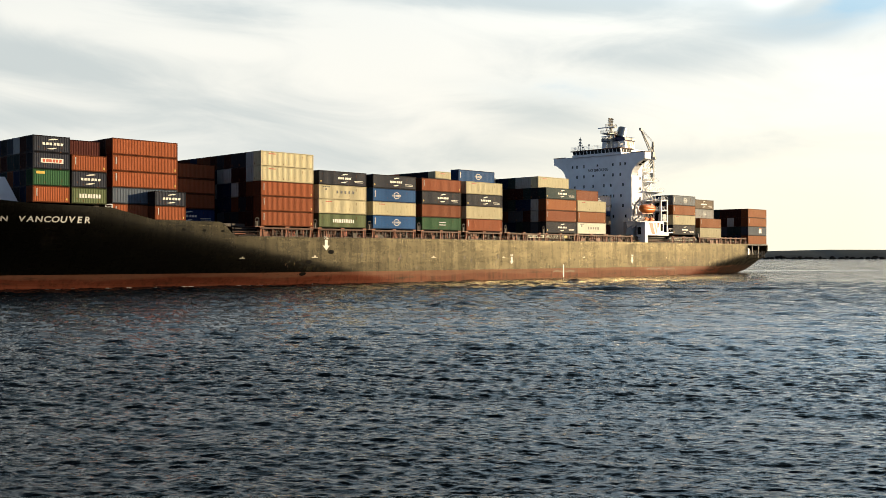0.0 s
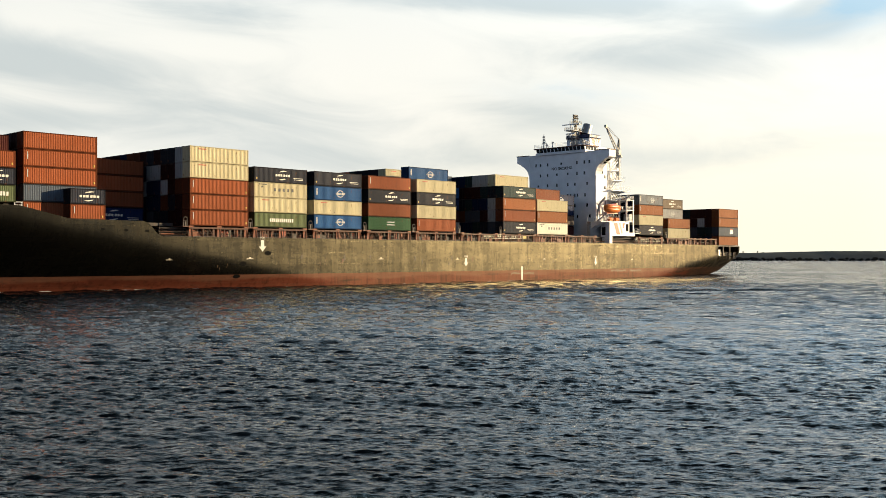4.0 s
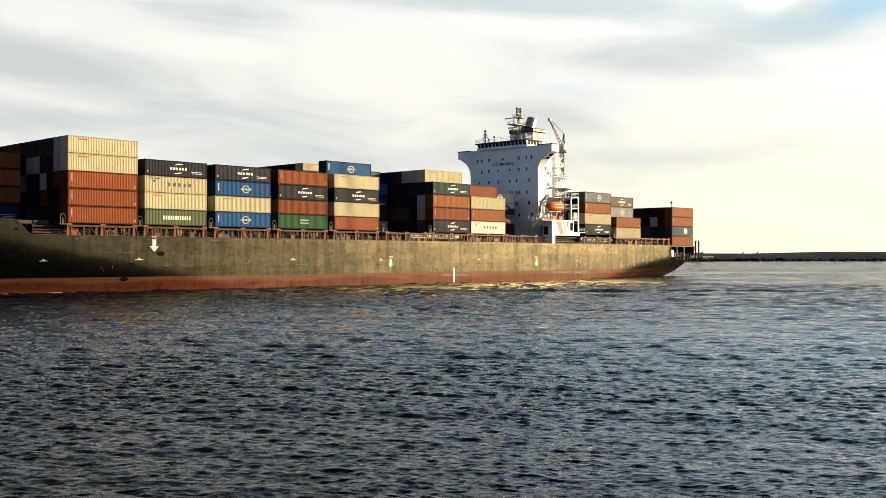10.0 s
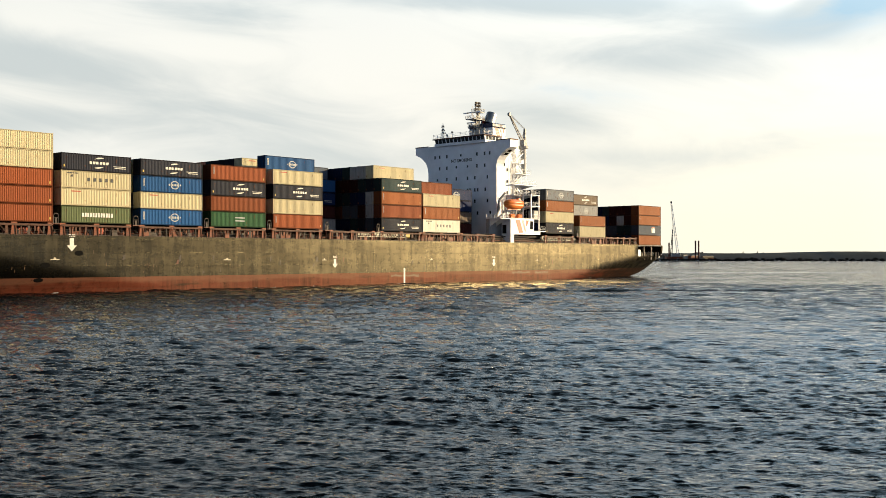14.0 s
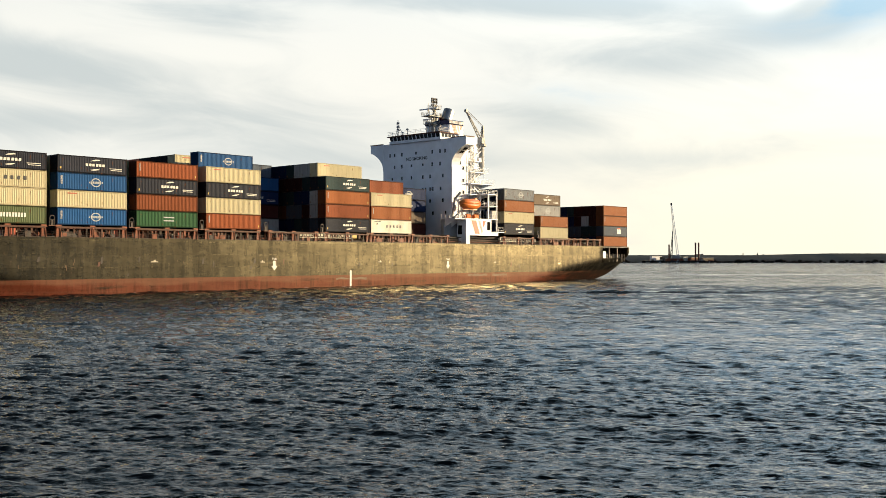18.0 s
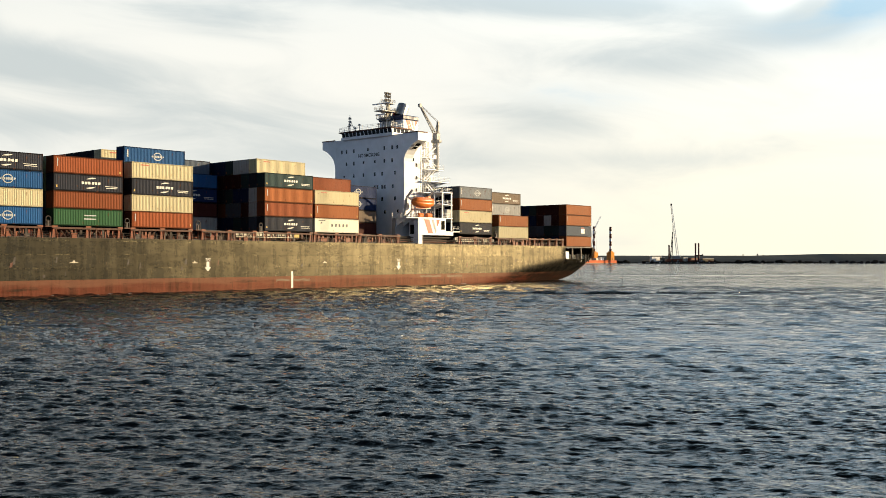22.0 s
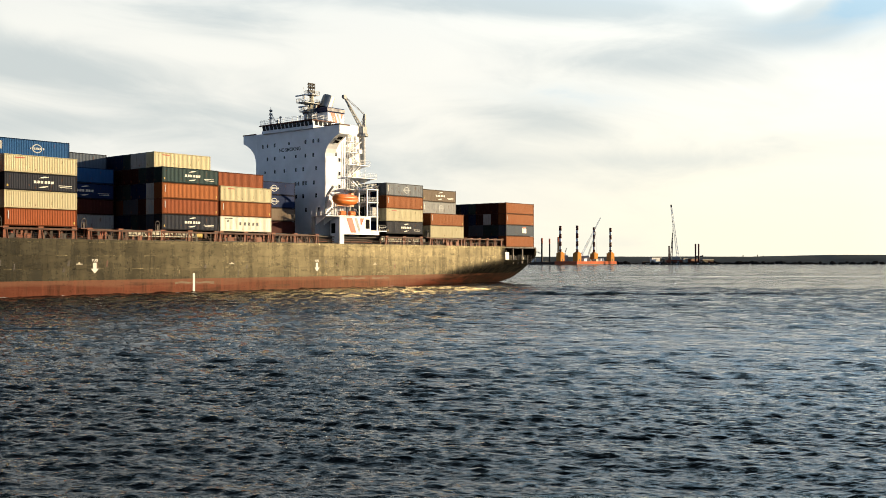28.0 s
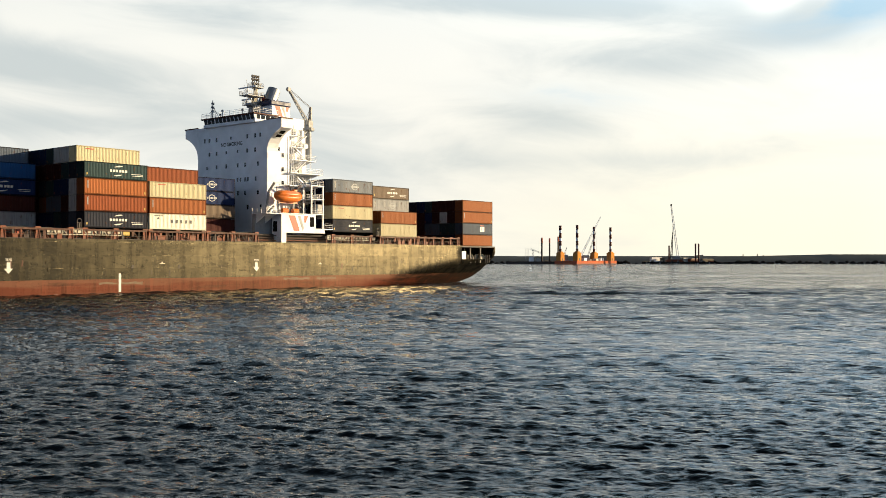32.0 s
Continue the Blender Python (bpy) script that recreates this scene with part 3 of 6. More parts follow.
def word(text, size, mat, parent, m, name="lettering", label="", extrude=0.004):
    cu = bpy.data.curves.new(name, "FONT")
    cu.body, cu.size, cu.extrude, cu.offset = text, size, extrude, 0.026 * size
    cu.align_x, cu.align_y = "CENTER", "CENTER"
    tmp = bpy.data.objects.new(name, cu)
    me = bpy.data.meshes.new_from_object(tmp)
    bpy.data.objects.remove(tmp)
    me.materials.clear()
    me.materials.append(mat)
    return part(name, me, mat, parent, label, at=m)


def hull_marks():
    arrow = [(-0.36, 2.1), (0.36, 2.1), (0.36, 0.95), (0.85, 0.95), (0, 0), (-0.85, 0.95), (-0.36, 0.95)]
    for x, z in ((182.1, 6.75), (126.7, 3.65), (77.0, 3.55)):
        k = 1.0 if z > 5 else 0.85
        mark_on_side("tug_arrow", lambda s: outline(s, [(p * k, q * k) for p, q in arrow]), M_WHITE_MARK, x, z, "white painted arrow pointing down")
        word("TUG", 0.55, M_WHITE_MARK, hull, pose(x, HB + 0.016, z + 2.1 * k + 0.38, 90, 0, 180), "tug_word")
    mark_on_side("load_stripe", lambda s: outline(s, [(-0.24, 0), (0.24, 0), (0.24, 3.2), (-0.24, 3.2)]), M_WHITE_MARK, 107.0, 0.3, "white upright bar")
    for x, z, w in ((184.9, 5.35, 0.8), (152.5, 5.25, 0.8), (98.5, 5.1, 0.6), (129.5, 5.15, 0.6), (201, 5.2, 0.6), (60, 4.9, 0.5)):
        mark_on_side("pale_mark", lambda s: outline(s, [(-w, 0), (w, 0), (w * 0.9, 0.14), (w * 0.3, 0.16), (w * 0.2, 0.42), (-w * 0.2, 0.42), (-w * 0.3, 0.16), (-w * 0.9, 0.14)]), M_PALESTEEL, x, z)
    oval = [(math.cos(2 * math.pi * i / 20) * 0.75, math.sin(2 * math.pi * i / 20) * 0.42) for i in range(20)]
    for x, z in ((180.9, 6.45), (186.4, 4.55), (187.0, 2.2), (209.4, 10.2), (205.6, 10.15), (213.5, 10.3)):
        k = 1.0 if z < 9 else 0.5
        mark_on_side("hull_opening", lambda s: outline(s, [(p * k, q * k) for p, q in oval]), M_BLACK, x, z, "black oval opening")
    rng = random.Random(11)
    # small unreadable draught figures and scribbles: plain bars
    for x0, z0, n in ((168.5, 3.0, 11), (176.8, 4.2, 5), (121.5, 3.2, 6), (96.0, 3.0, 5), (190.5, 3.2, 4), (146.5, 4.2, 4), (70.2, 3.2, 6)):
        for k in range(n):
            dx, dz, h = rng.uniform(-1.6, 1.6), rng.uniform(0, 2.2), rng.uniform(0.2, 0.6)
            mark_on_side("draught_mark", lambda s: outline(s, [(-0.03, 0), (0.04, 0), (0.03, h), (-0.04, h)]), M_SCRAPE if x0 > 130 else M_BLACK, x0 + dx, z0 + dz)
    for x0, x1, z in ((102.5, 111.0, 1.75), (63.0, 70.0, 2.0), (55.5, 61.0, 1.9)):
        pts = [(x0 + (x1 - x0) * i / 12, z + rng.uniform(0.12, 0.4)) for i in range(13)] + [(x1 - (x1 - x0) * i / 12, z - rng.uniform(0.0, 0.25)) for i in range(13)]
        s = Shape().prism(pts, 1, 0, 0.004)
        part("scraped_patch", s, M_SCRAPE, hull, "pale scraped patch", at=pose(0, HB + 0.005, 0))
    # the row of touched-up paint and old fender scars
    for k in range(26):
        x, z = rng.uniform(20, 190), rng.uniform(2.7, 5.4)
        w, h = rng.uniform(0.08, 0.3), rng.uniform(0.4, 1.3)
        mark_on_side("fender_scar", lambda s: outline(s, [(-w, 0), (w * 0.6, 0.1), (w, h), (-w * 0.4, h * 0.9)], 0.004), M_DARKSTEEL if rng.random() < 0.8 else M_DECKRED, x, z)
    # the ship's name on the flared bow
    for ch, x in zip("AN VANCOUVER", [244.6 - 1.25 * i for i in range(12)]):
        if ch == " ":
            continue
        z = 11.45
        y = half_breadth(x, z)
        lean = math.degrees(math.atan2(half_breadth(x, z + 0.5) - half_breadth(x, z - 0.5), 1.0))
        turn = math.degrees(math.atan2(half_breadth(x + 0.6, z) - half_breadth(x - 0.6, z), 1.2))
        word(ch, 1.55, M_WHITE_MARK, hull, pose(x, y + 0.05, z, 90 + lean, 0, 180 + turn), "name_letter", "white painted letter")
    # bow thruster mark
    s = Shape()
    y = half_breadth(242.1, 4.35)
    ring = Shape()
    for i in range(20):
        a0, a1 = 2 * math.pi * i / 20, 2 * math.pi * (i + 1) / 20
        ring.add([(math.cos(a0) * 0.85, 0, math.sin(a0) * 0.85), (math.cos(a1) * 0.85, 0, math.sin(a1) * 0.85), (math.cos(a1) * 0.68, 0, math.sin(a1) * 0.68), (math.cos(a0) * 0.68, 0, math.sin(a0) * 0.68)], [(0, 1, 2, 3)])
    for a in (45, 135):
        c, q = math.cos(radians(a)), math.sin(radians(a))
        ring.add([(c * .7 - q * .09, 0, q * .7 + c * .09), (c * .7 + q * .09, 0, q * .7 - c * .09), (-c * .7 + q * .09, 0, -q * .7 - c * .09), (-c * .7 - q * .09, 0, -q * .7 + c * .09)], [(0, 1, 2, 3)])
    k = math.degrees(math.atan2(half_breadth(242.7, 4.35) - half_breadth(241.5, 4.35), 1.2))
    lean = math.degrees(math.atan2(half_breadth(242.1, 4.85) - half_breadth(242.1, 3.85), 1.0))
    part("thruster_mark", ring, M_WHITE_MARK, hull, "white ring with a cross", at=pose(242.1, y + 0.22, 4.35, -lean, 0, k))


hull_marks()

# ---- bays: aft end, forward end ----
BAYS = {"S": (0.05, 12.24), "A2": (29.3, 41.49), "A": (44.1, 56.29), "d": (76.3, 88.49), "b8": (88.85, 101.04), "b7": (101.5, 113.69), "c": (115.6, 127.79),
        "b6": (129.85, 142.04), "b5": (143.75, 155.94), "b4": (157.7, 169.89), "b3": (171.65, 183.84), "b2": (185.15, 197.34), "e": (199.3, 211.49),
        "b1": (213.2, 225.39), "w": (227.6, 239.79)}
ROW = 2.46
TIER = 2.80


def row_y(k):
    return 14.76 - ROW * (k - 1)


def build_hatches():
    # coamings and hatch covers under the stacks
    for key, (x0, x1) in BAYS.items():
        if key in ("S",):
            continue
        deck_z = 8.95 if x1 < 204 else 10.9 if x1 < 226 else 13.2
        top = 11.24 if x1 < 204 else 11.7 if x1 < 226 else 14.05
        s = Shape()
        s.box(x0 - 0.1, x1 + 0.1, -12.9, 12.9, deck_z - 0.1, top - 0.65)
        coam = part("hatch_coaming", s, M_COAMING, SHIP, "dark hatch coaming")
        for k in range(5):
            xm = lerp(x0 + 1.0, x1 - 1.0, k / 4)
            s = Shape().prism([(12.9, deck_z), (14.1, deck_z), (13.0, top - 0.7), (12.9, top - 0.7)], 0, xm - 0.05, xm + 0.05)
            part("coaming_stay", s, M_COAMING, coam)
        s = Shape()
        w = 13.4 if x1 < 226 else 13.0
        s.box(x0 - 0.15, x1 + 0.15, -w, w, top - 0.62, top - 0.02, 0.05)
        part("hatch_cover", s, M_DARKSTEEL, SHIP, "dark steel hatch cover")


build_hatches()


def build_side_deck():
    """Pedestals, pipes, hoops and gear along the open side deck."""
    rng = random.Random(23)
    post = Shape()
    post.prism([(-0.50, 0), (0.50, 0), (0.32, 1.95), (-0.32, 1.95)], 1, -0.10, 0.10)
    post.prism([(-0.50, 0), (-0.40, 0), (-0.22, 1.95), (-0.32, 1.95)], 1, -0.24, 0.24)
    post.prism([(0.50, 0), (0.40, 0), (0.22, 1.95), (0.32, 1.95)], 1, -0.24, 0.24)
    post.box(-0.46, 0.46, -0.3, 0.3, 1.9, 2.27)
    post_me = post.mesh("pedestal", M_RUSTY)
    web = Shape().box(-0.28, 0.28, -2.6, -0.2, 1.5, 2.2)
    web.prism([(-2.6, 0.2), (-0.2, 1.5), (-2.6, 1.5)], 0, -0.06, 0.06)
    web_me = web.mesh("bracket", M_COAMING)
    # ladder hoop: an arch of bar with rungs
    hoop = Shape()
    pts = [(-0.42, 0.0), (-0.42, 1.15)] + [(-0.42 * math.cos(math.pi * i / 8), 1.15 + 0.42 * math.sin(math.pi * i / 8)) for i in range(1, 8)] + [(0.42, 1.15), (0.42, 0)]
    for p, q in zip(pts, pts[1:]):
        hoop.tube((p[0], 0, p[1]), (q[0], 0, q[1]), 0.09, n=5)
    hoop.box(-0.16, 0.16, -0.1, 0.1, 0.0, 0.8)
    hoop.tube((-0.42, 0, 0.9), (0.42, 0, 0.9), 0.05, n=5)
    hoop_me = hoop.mesh("hoop", M_DARKSTEEL)
    vent = Shape().tube((0, 0, 0), (0, 0, 0.85), 0.17, n=8)
    vent.tube((0, 0, 0.85), (0, 0, 1.05), 0.33, 0.26, n=8)
    vent_me = vent.mesh("vent", M_PALESTEEL)
    drum = Shape().tube((-0.45, 0, 0.55), (0.45, 0, 0.55), 0.42, n=10)
    drum.box(-0.6, -0.45, -0.5, 0.5, 0, 1.0)
    drum.box(0.45, 0.6, -0.5, 0.5, 0, 1.0)
    drum_me = drum.mesh("winch", M_RUSTY)
    chest = Shape().box(-0.7, 0.7, -0.4, 0.4, 0, 0.85, 0.04)
    chest.box(-0.75, 0.75, -0.45, 0.45, 0.85, 0.95)
    chest_me = chest.mesh("locker", M_RUSTY)
    chest_pale = chest.mesh("locker", M_PALESTEEL)
    chest_dark = chest.mesh("locker", M_DARKSTEEL)
    wheel = Shape().tube((0, 0, 0), (0, 0, 0.9), 0.07, n=6)
    rim = []
    for k in range(12):
        q = 2 * math.pi * k / 12
        rim += [((0.32 + r) * math.cos(q), 0.1 + d, 0.95 + (0.32 + r) * math.sin(q)) for r, d in ((0.05, 0), (0, 0.05), (-0.05, 0), (0, -0.05))]
    wheel.add(rim, [(4 * k + j, 4 * k + (j + 1) % 4, 4 * ((k + 1) % 12) + (j + 1) % 4, 4 * ((k + 1) % 12) + j) for k in range(12) for j in range(4)])
    wheel_me = wheel.mesh("valve_wheel", M_PALESTEEL)
    box_red = Shape().box(-0.35, 0.35, -0.2, 0.2, 0.5, 1.35, 0.04).box(-0.05, 0.05, -0.05, 0.05, 0, 0.5).mesh("hose_box", M_RED_MARK)
    stub = Shape().tube((-0.9, 0, 0.35), (0.2, 0, 0.35), 0.13, n=7)
    stub.tube((0.2, 0, 0.35), (0.45, 0, 0.6), 0.13, n=7)
    stub.tube((0.45, 0, 0.6), (0.45, 0, 1.4), 0.13, n=7)
    stub.tube((0.45, 0, 1.3), (0.45, 0, 1.45), 0.24, n=8)
    stub.box(-0.95, -0.8, -0.2, 0.2, 0, 0.55)
    stub_me = stub.mesh("pipe_bend", M_RUSTY)
    frame_s = Shape()
    for x in (-1.0, 1.0):
        frame_s.beam((x, 0, 0), (x, 0, 1.5), 0.16)
    frame_s.beam((-1.0, 0, 1.42), (1.0, 0, 1.42), 0.16)
    frame_s.beam((-1.0, 0, 0.1), (1.0, 0, 1.3), 0.1)
    frame_me = frame_s.mesh("lashing_frame", M_RUSTY)
    for key, (x0, x1) in BAYS.items():
        if key in ("S", "w", "b1", "e"):
            continue
        z = 8.97
        mid = (x0 + x1) / 2
        for x in (x0 + 0.35, mid, x1 - 0.35):
            p = part("pedestal", post_me, None, SHIP, "rust-orange container pedestal", at=pose(x, 15.55, z))
            part("bracket", web_me, None, p)
        # side frame: long top rail, sill, and plates of uneven width between the pedestals
        part("side_rail", Shape().box(x0 + 0.1, x1 - 0.1, 15.62, 15.86, 10.72, 11.02), M_RUSTYDARK, SHIP, "rust-brown rail under the stack's edge")
        part("side_sill", Shape().box(x0 - 0.6, x1 + 0.6, 15.3, 15.75, 8.96, 9.3), M_RUSTYDARK, SHIP, "rust-brown deck-edge sill")
        for xa, xb in ((x0 + 0.85, mid - 0.5), (mid + 0.5, x1 - 0.85)):
            x = xa + rng.uniform(0.1, 0.5)
            while x < xb - 0.4:
                w, lo = rng.uniform(0.12, 0.5), rng.choice((9.2, 9.2, 9.9))
                m = rng.choice((M_RUSTY, M_RUSTYDARK, M_RUSTYDARK, M_DARKSTEEL, M_COAMING))
                y = rng.uniform(15.1, 15.7)
                part("frame_plate", Shape().box(x, x + w, y - 0.06, y + 0.06, lo, 10.75), m, SHIP)
                if rng.random() < 0.45 and x + 1.3 < xb:
                    part("frame_brace", Shape().beam((x, y, 9.25), (x + 1.2, y, 10.7), 0.13), M_RUSTYDARK, SHIP)
                x += w + rng.uniform(0.25, 1.0)
        if key not in ("A", "S"):
            part("ladder_hoop", hoop_me, None, SHIP, "bent bar hoop over a ladder", at=pose(x1 + 0.75, 15.75, 11.15))
            s = Shape().box(x1 + 0.15, x1 + 1.35, 13.0, 15.95, 11.02, 11.16)
            part("walkway", s, M_DECKRED, SHIP)
        if key in ("b7", "A"):
            continue
        for k in range(19):
            x = lerp(x0 + 0.9, x1 - 0.9, (k + rng.random() * 0.8) / 19)
            me, name = rng.choice(((vent_me, "vent"), (drum_me, "winch"), (chest_me, "locker"), (chest_dark, "locker"), (frame_me, "lashing_frame"), (frame_me, "lashing_frame"), (wheel_me, "valve_wheel"), (box_red, "hose_box"), (stub_me, "pipe_bend"), (stub_me, "pipe_bend"), (chest_dark, "locker"), (chest_me, "locker")))
            part(name, me, None, SHIP, at=pose(x, rng.uniform(14.1, 15.1), z, 0, 0, rng.choice((0, 0, 90)) if name != "lashing_frame" else 0) @ Matrix.Scale(rng.uniform(1.05, 1.35), 4))
    for x in (13.6, 16.4, 19.6, 22.8, 26.0, 28.4):
        p = part("pedestal", post_me, None, SHIP, "rust-orange container pedestal", at=pose(x, 15.5, 8.97))
        part("bracket", web_me, None, p)
    part("side_rail", Shape().box(13.2, 28.9, 15.5, 15.8, 10.8, 11.1), M_RUSTYDARK, SHIP, "rust-brown rail under the stack's edge")
    # dark plate that fills the gaps between the quarter pedestals
    part("quarter_dark_plate", Shape().box(13.0, 29.2, 13.2, 13.4, 8.95, 11.0), M_COAMING, SHIP, "dark plate behind the pedestals on the quarter")
    for k in range(16):
        x = 14.2 + 0.9 * k + rng.uniform(-0.2, 0.2)
        me, name = rng.choice(((drum_me, "winch"), (chest_me, "locker"), (wheel_me, "valve_wheel"), (stub_me, "pipe_bend"), (vent_me, "vent")))
        part(name, me, None, SHIP, at=pose(x, rng.uniform(14.2, 15.0), 8.97, 0, 0, rng.choice((0, 90))) @ Matrix.Scale(rng.uniform(0.9, 1.3), 4))
    for z, r, m, y in ((10.75, 0.10, M_DARKSTEEL, 14.4), (10.2, 0.07, M_RUSTYDARK, 14.2), (9.75, 0.10, M_RUSTY, 14.3), (9.35, 0.08, M_DARKSTEEL, 15.6)):
        part("deck_pipe", Shape().tube((30, y, z), (202, y, z), r, n=6), m, SHIP, "long pipe along the side deck")
    # white ladder rack by the forward bay
    s = Shape()
    for x in (226.45, 227.55):
        s.beam((x, 15.5, 13.2), (x, 15.5, 14.3), 0.12)
    for z in (13.35, 13.75, 14.2):
        s.beam((226.45, 15.5, z), (227.55, 15.5, z), 0.1)
    part("ladder_rack", s, M_WHITE, SHIP, "small white ladder rack")
    # added plate, stands in for the shade behind the pedestals
    part("dark_backdrop_plate", Shape().box(30.0, 202.0, 13.55, 13.65, 8.95, 11.0), M_COAMING, SHIP, "long dark backdrop plate added behind the deck gear")
    # stowed gangways
    for x0, x1, y in ((106.5, 120.2, 15.7), (44.5, 57.5, 15.6)):
        s = Shape()
        for z in (10.05, 10.95):
            s.beam((x0, y, z), (x1, y, z), 0.12)
        n = 15
        for k in range(n):
            a, b = lerp(x0, x1, k / n), lerp(x0, x1, (k + 1) / n)
            s.beam((a, y, 10.05), (b, y, 10.95) if k % 2 else (a, y, 10.95), 0.08)
            s.box(a + 0.1, b - 0.15, y - 0.7, y - 0.1, 10.3 + 0.05 * (k % 2), 10.75)
        part("gangway", s, M_PALESTEEL, SHIP, "pale stowed accommodation ladder")
        s = Shape().box(x0 - 1.7, x0 - 0.3, y - 0.6, y, 10.0, 10.75, 0.08)
        part("gangway_winch", s, M_YELLOW if x0 > 100 else M_DARKSTEEL, SHIP, "yellow winch box" if x0 > 100 else "")
        for k in range(6):
            xm = lerp(x0, x1, k / 5)
            part("gangway_rest", Shape().beam((xm, y - 0.3, 8.97), (xm, y - 0.3, 10.1), 0.14), M_RUSTY, SHIP)
    # guard rail along the deck edge aft and the bulwark gear forward
    s = Shape()
    for k in range(60):
        x = 13.2 + 3.18 * k
        s.tube((x, 15.95, 9.2), (x, 15.95, 10.2), 0.03, n=4, caps=False)
    for z in (9.6, 9.9, 10.2):
        s.tube((13.2, 15.95, z), (201, 15.95, z), 0.016, n=4, caps=False)
    part("guard_rail", s, M_DARKSTEEL, SHIP, "thin dark guard rail")


build_side_deck()


def build_stern():
    # open mooring deck under the aftermost stack
    s = Shape().box(-1.0, 12.7, -15.9, 15.9, 8.9, 9.18)
    part("container_platform", s, M_DARKSTEEL, SHIP, "dark steel platform over the mooring deck")
    for x in (0.4, 4.4, 8.5, 12.2):
        for y in (-15.3, -7, 7, 15.3):
            if x == 0.4 and abs(y) > 14:
                continue
            part("pillar", Shape().box(x - 0.2, x + 0.2, y - 0.2, y + 0.2, 5.0, 8.9), M_DARKSTEEL, SHIP)
    for x, y in ((2.6, 13.6), (7.4, 13.8), (10.6, 13.4)):
        s = Shape().tube((x - 0.9, y, 6.2), (x + 0.9, y, 6.2), 0.75, n=12)
        s.tube((x - 1.0, y, 6.2), (x - 0.9, y, 6.2), 1.1, n=12)
        s.tube((x + 0.9, y, 6.2), (x + 1.0, y, 6.2), 1.1, n=12)
        s.box(x - 1.2, x + 1.2, y - 0.6, y + 0.6, 5.0, 5.6)
        part("mooring_winch", s, M_PALESTEEL, SHIP, "pale mooring winch")
    for x, w in ((9.9, 1.1),):
        s = Shape().box(x, x + w * 1.5, 14.6, 15.2, 5.9, 7.9, 0.05)
        part("mooring_locker", s, M_WHITE, SHIP, "white locker on the mooring deck")
    for x in (0.6, 1.6, 2.2, 5.0, 6.5):
        part("bollard", Shape().tube((x, 15.4, 5.0), (x, 15.4, 7.1), 0.14, n=6), M_DARKSTEEL, SHIP)


build_stern()


def build_foam():
    """Broken white water along the ship's side, and the wake that trails from the stern."""
    rng = random.Random(91)
    s = Shape()
    spots = [(rng.uniform(20, 185), rng.uniform(0.4, 1.8)) for _ in range(14)] + [(rng.uniform(185, 250), rng.uniform(1.0, 4.5)) for _ in range(34)]
    for x, w in spots:
        n = 9
        ring = []
        y0 = half_breadth(x, 0.0) + 0.25
        for i in range(n):
            a = 2 * math.pi * i / n
            ring.append((x + w * math.cos(a) * rng.uniform(0.6, 1.1), y0 + 0.05 + (0.5 + 0.3 * math.sin(a)) * rng.uniform(0.2, 0.9), 0.05 + rng.uniform(0, 0.16)))
        s.add(ring, [tuple(range(n))])
    ob = tagged(new("hull_foam", s.mesh("hull_foam", M_FOAM)), "thin broken white foam along the ship's side", "foam", kind="stuff")
    aboard(ob, pose(0, 0, 0))



def build_wake():
    """The low steep wave that the ship's quarter leaves on the water."""
    s = Shape()
    n, m = 420, 9
    v = []
    for i in range(n):
        x = lerp(-4, 78, i / (n - 1))
        edge = min(1, (x + 4) / 20, (78 - x) / 30)
        y0 = 165.5 + 0.010 * x + 1.6 * noise.noise((x * 0.05, 1.3, 0)) + 0.5 * noise.noise((x * 0.3, 4.0, 0))
        h = max(0.0, edge) * (0.40 + 0.30 * noise.noise((x * 0.16, 7.7, 0)) + 0.22 * noise.noise((x * 0.7, 2.2, 0)))
        for j in range(m):
            u = -1 + 2 * j / (m - 1)
            v.append((x, y0 + 0.8 * u + 0.5 * (u > 0) * u, -0.16 + (max(0, h) + 0.16) * math.cos(u * math.pi / 2) ** 1.6))
    s.add(v, [(i * m + j, i * m + j + 1, (i + 1) * m + j + 1, (i + 1) * m + j) for i in range(n - 1) for j in range(m - 1)])
    tagged(new("wake_wave", s.mesh("wake_wave", M_WATER, True)), "low dark wave line left by the passing ship", "wave", kind="stuff")


build_foam()
build_wake()


# ---- accommodation block ----
FRONT = 70.4


def rails(parent, pts, z, h=1.05, name="railing", gap=1.6, r=0.035, mat=None):
    """A guard rail along a line of (x, y) points."""
    s = Shape()
    for (xa, ya), (xb, yb) in zip(pts, pts[1:]):
        n = max(1, round(math.hypot(xb - xa, yb - ya) / gap))
        for k in range(n + 1):
            x, y = lerp(xa, xb, k / n), lerp(ya, yb, k / n)
            s.tube((x, y, z), (x, y, z + h), r, n=4, caps=False)
        for q in (0.35, 0.7, 1.0):
            s.tube((xa, ya, z + h * q), (xb, yb, z + h * q), r * 0.8, n=4, caps=False)
    return part(name, s, mat or M_WHITE, parent)


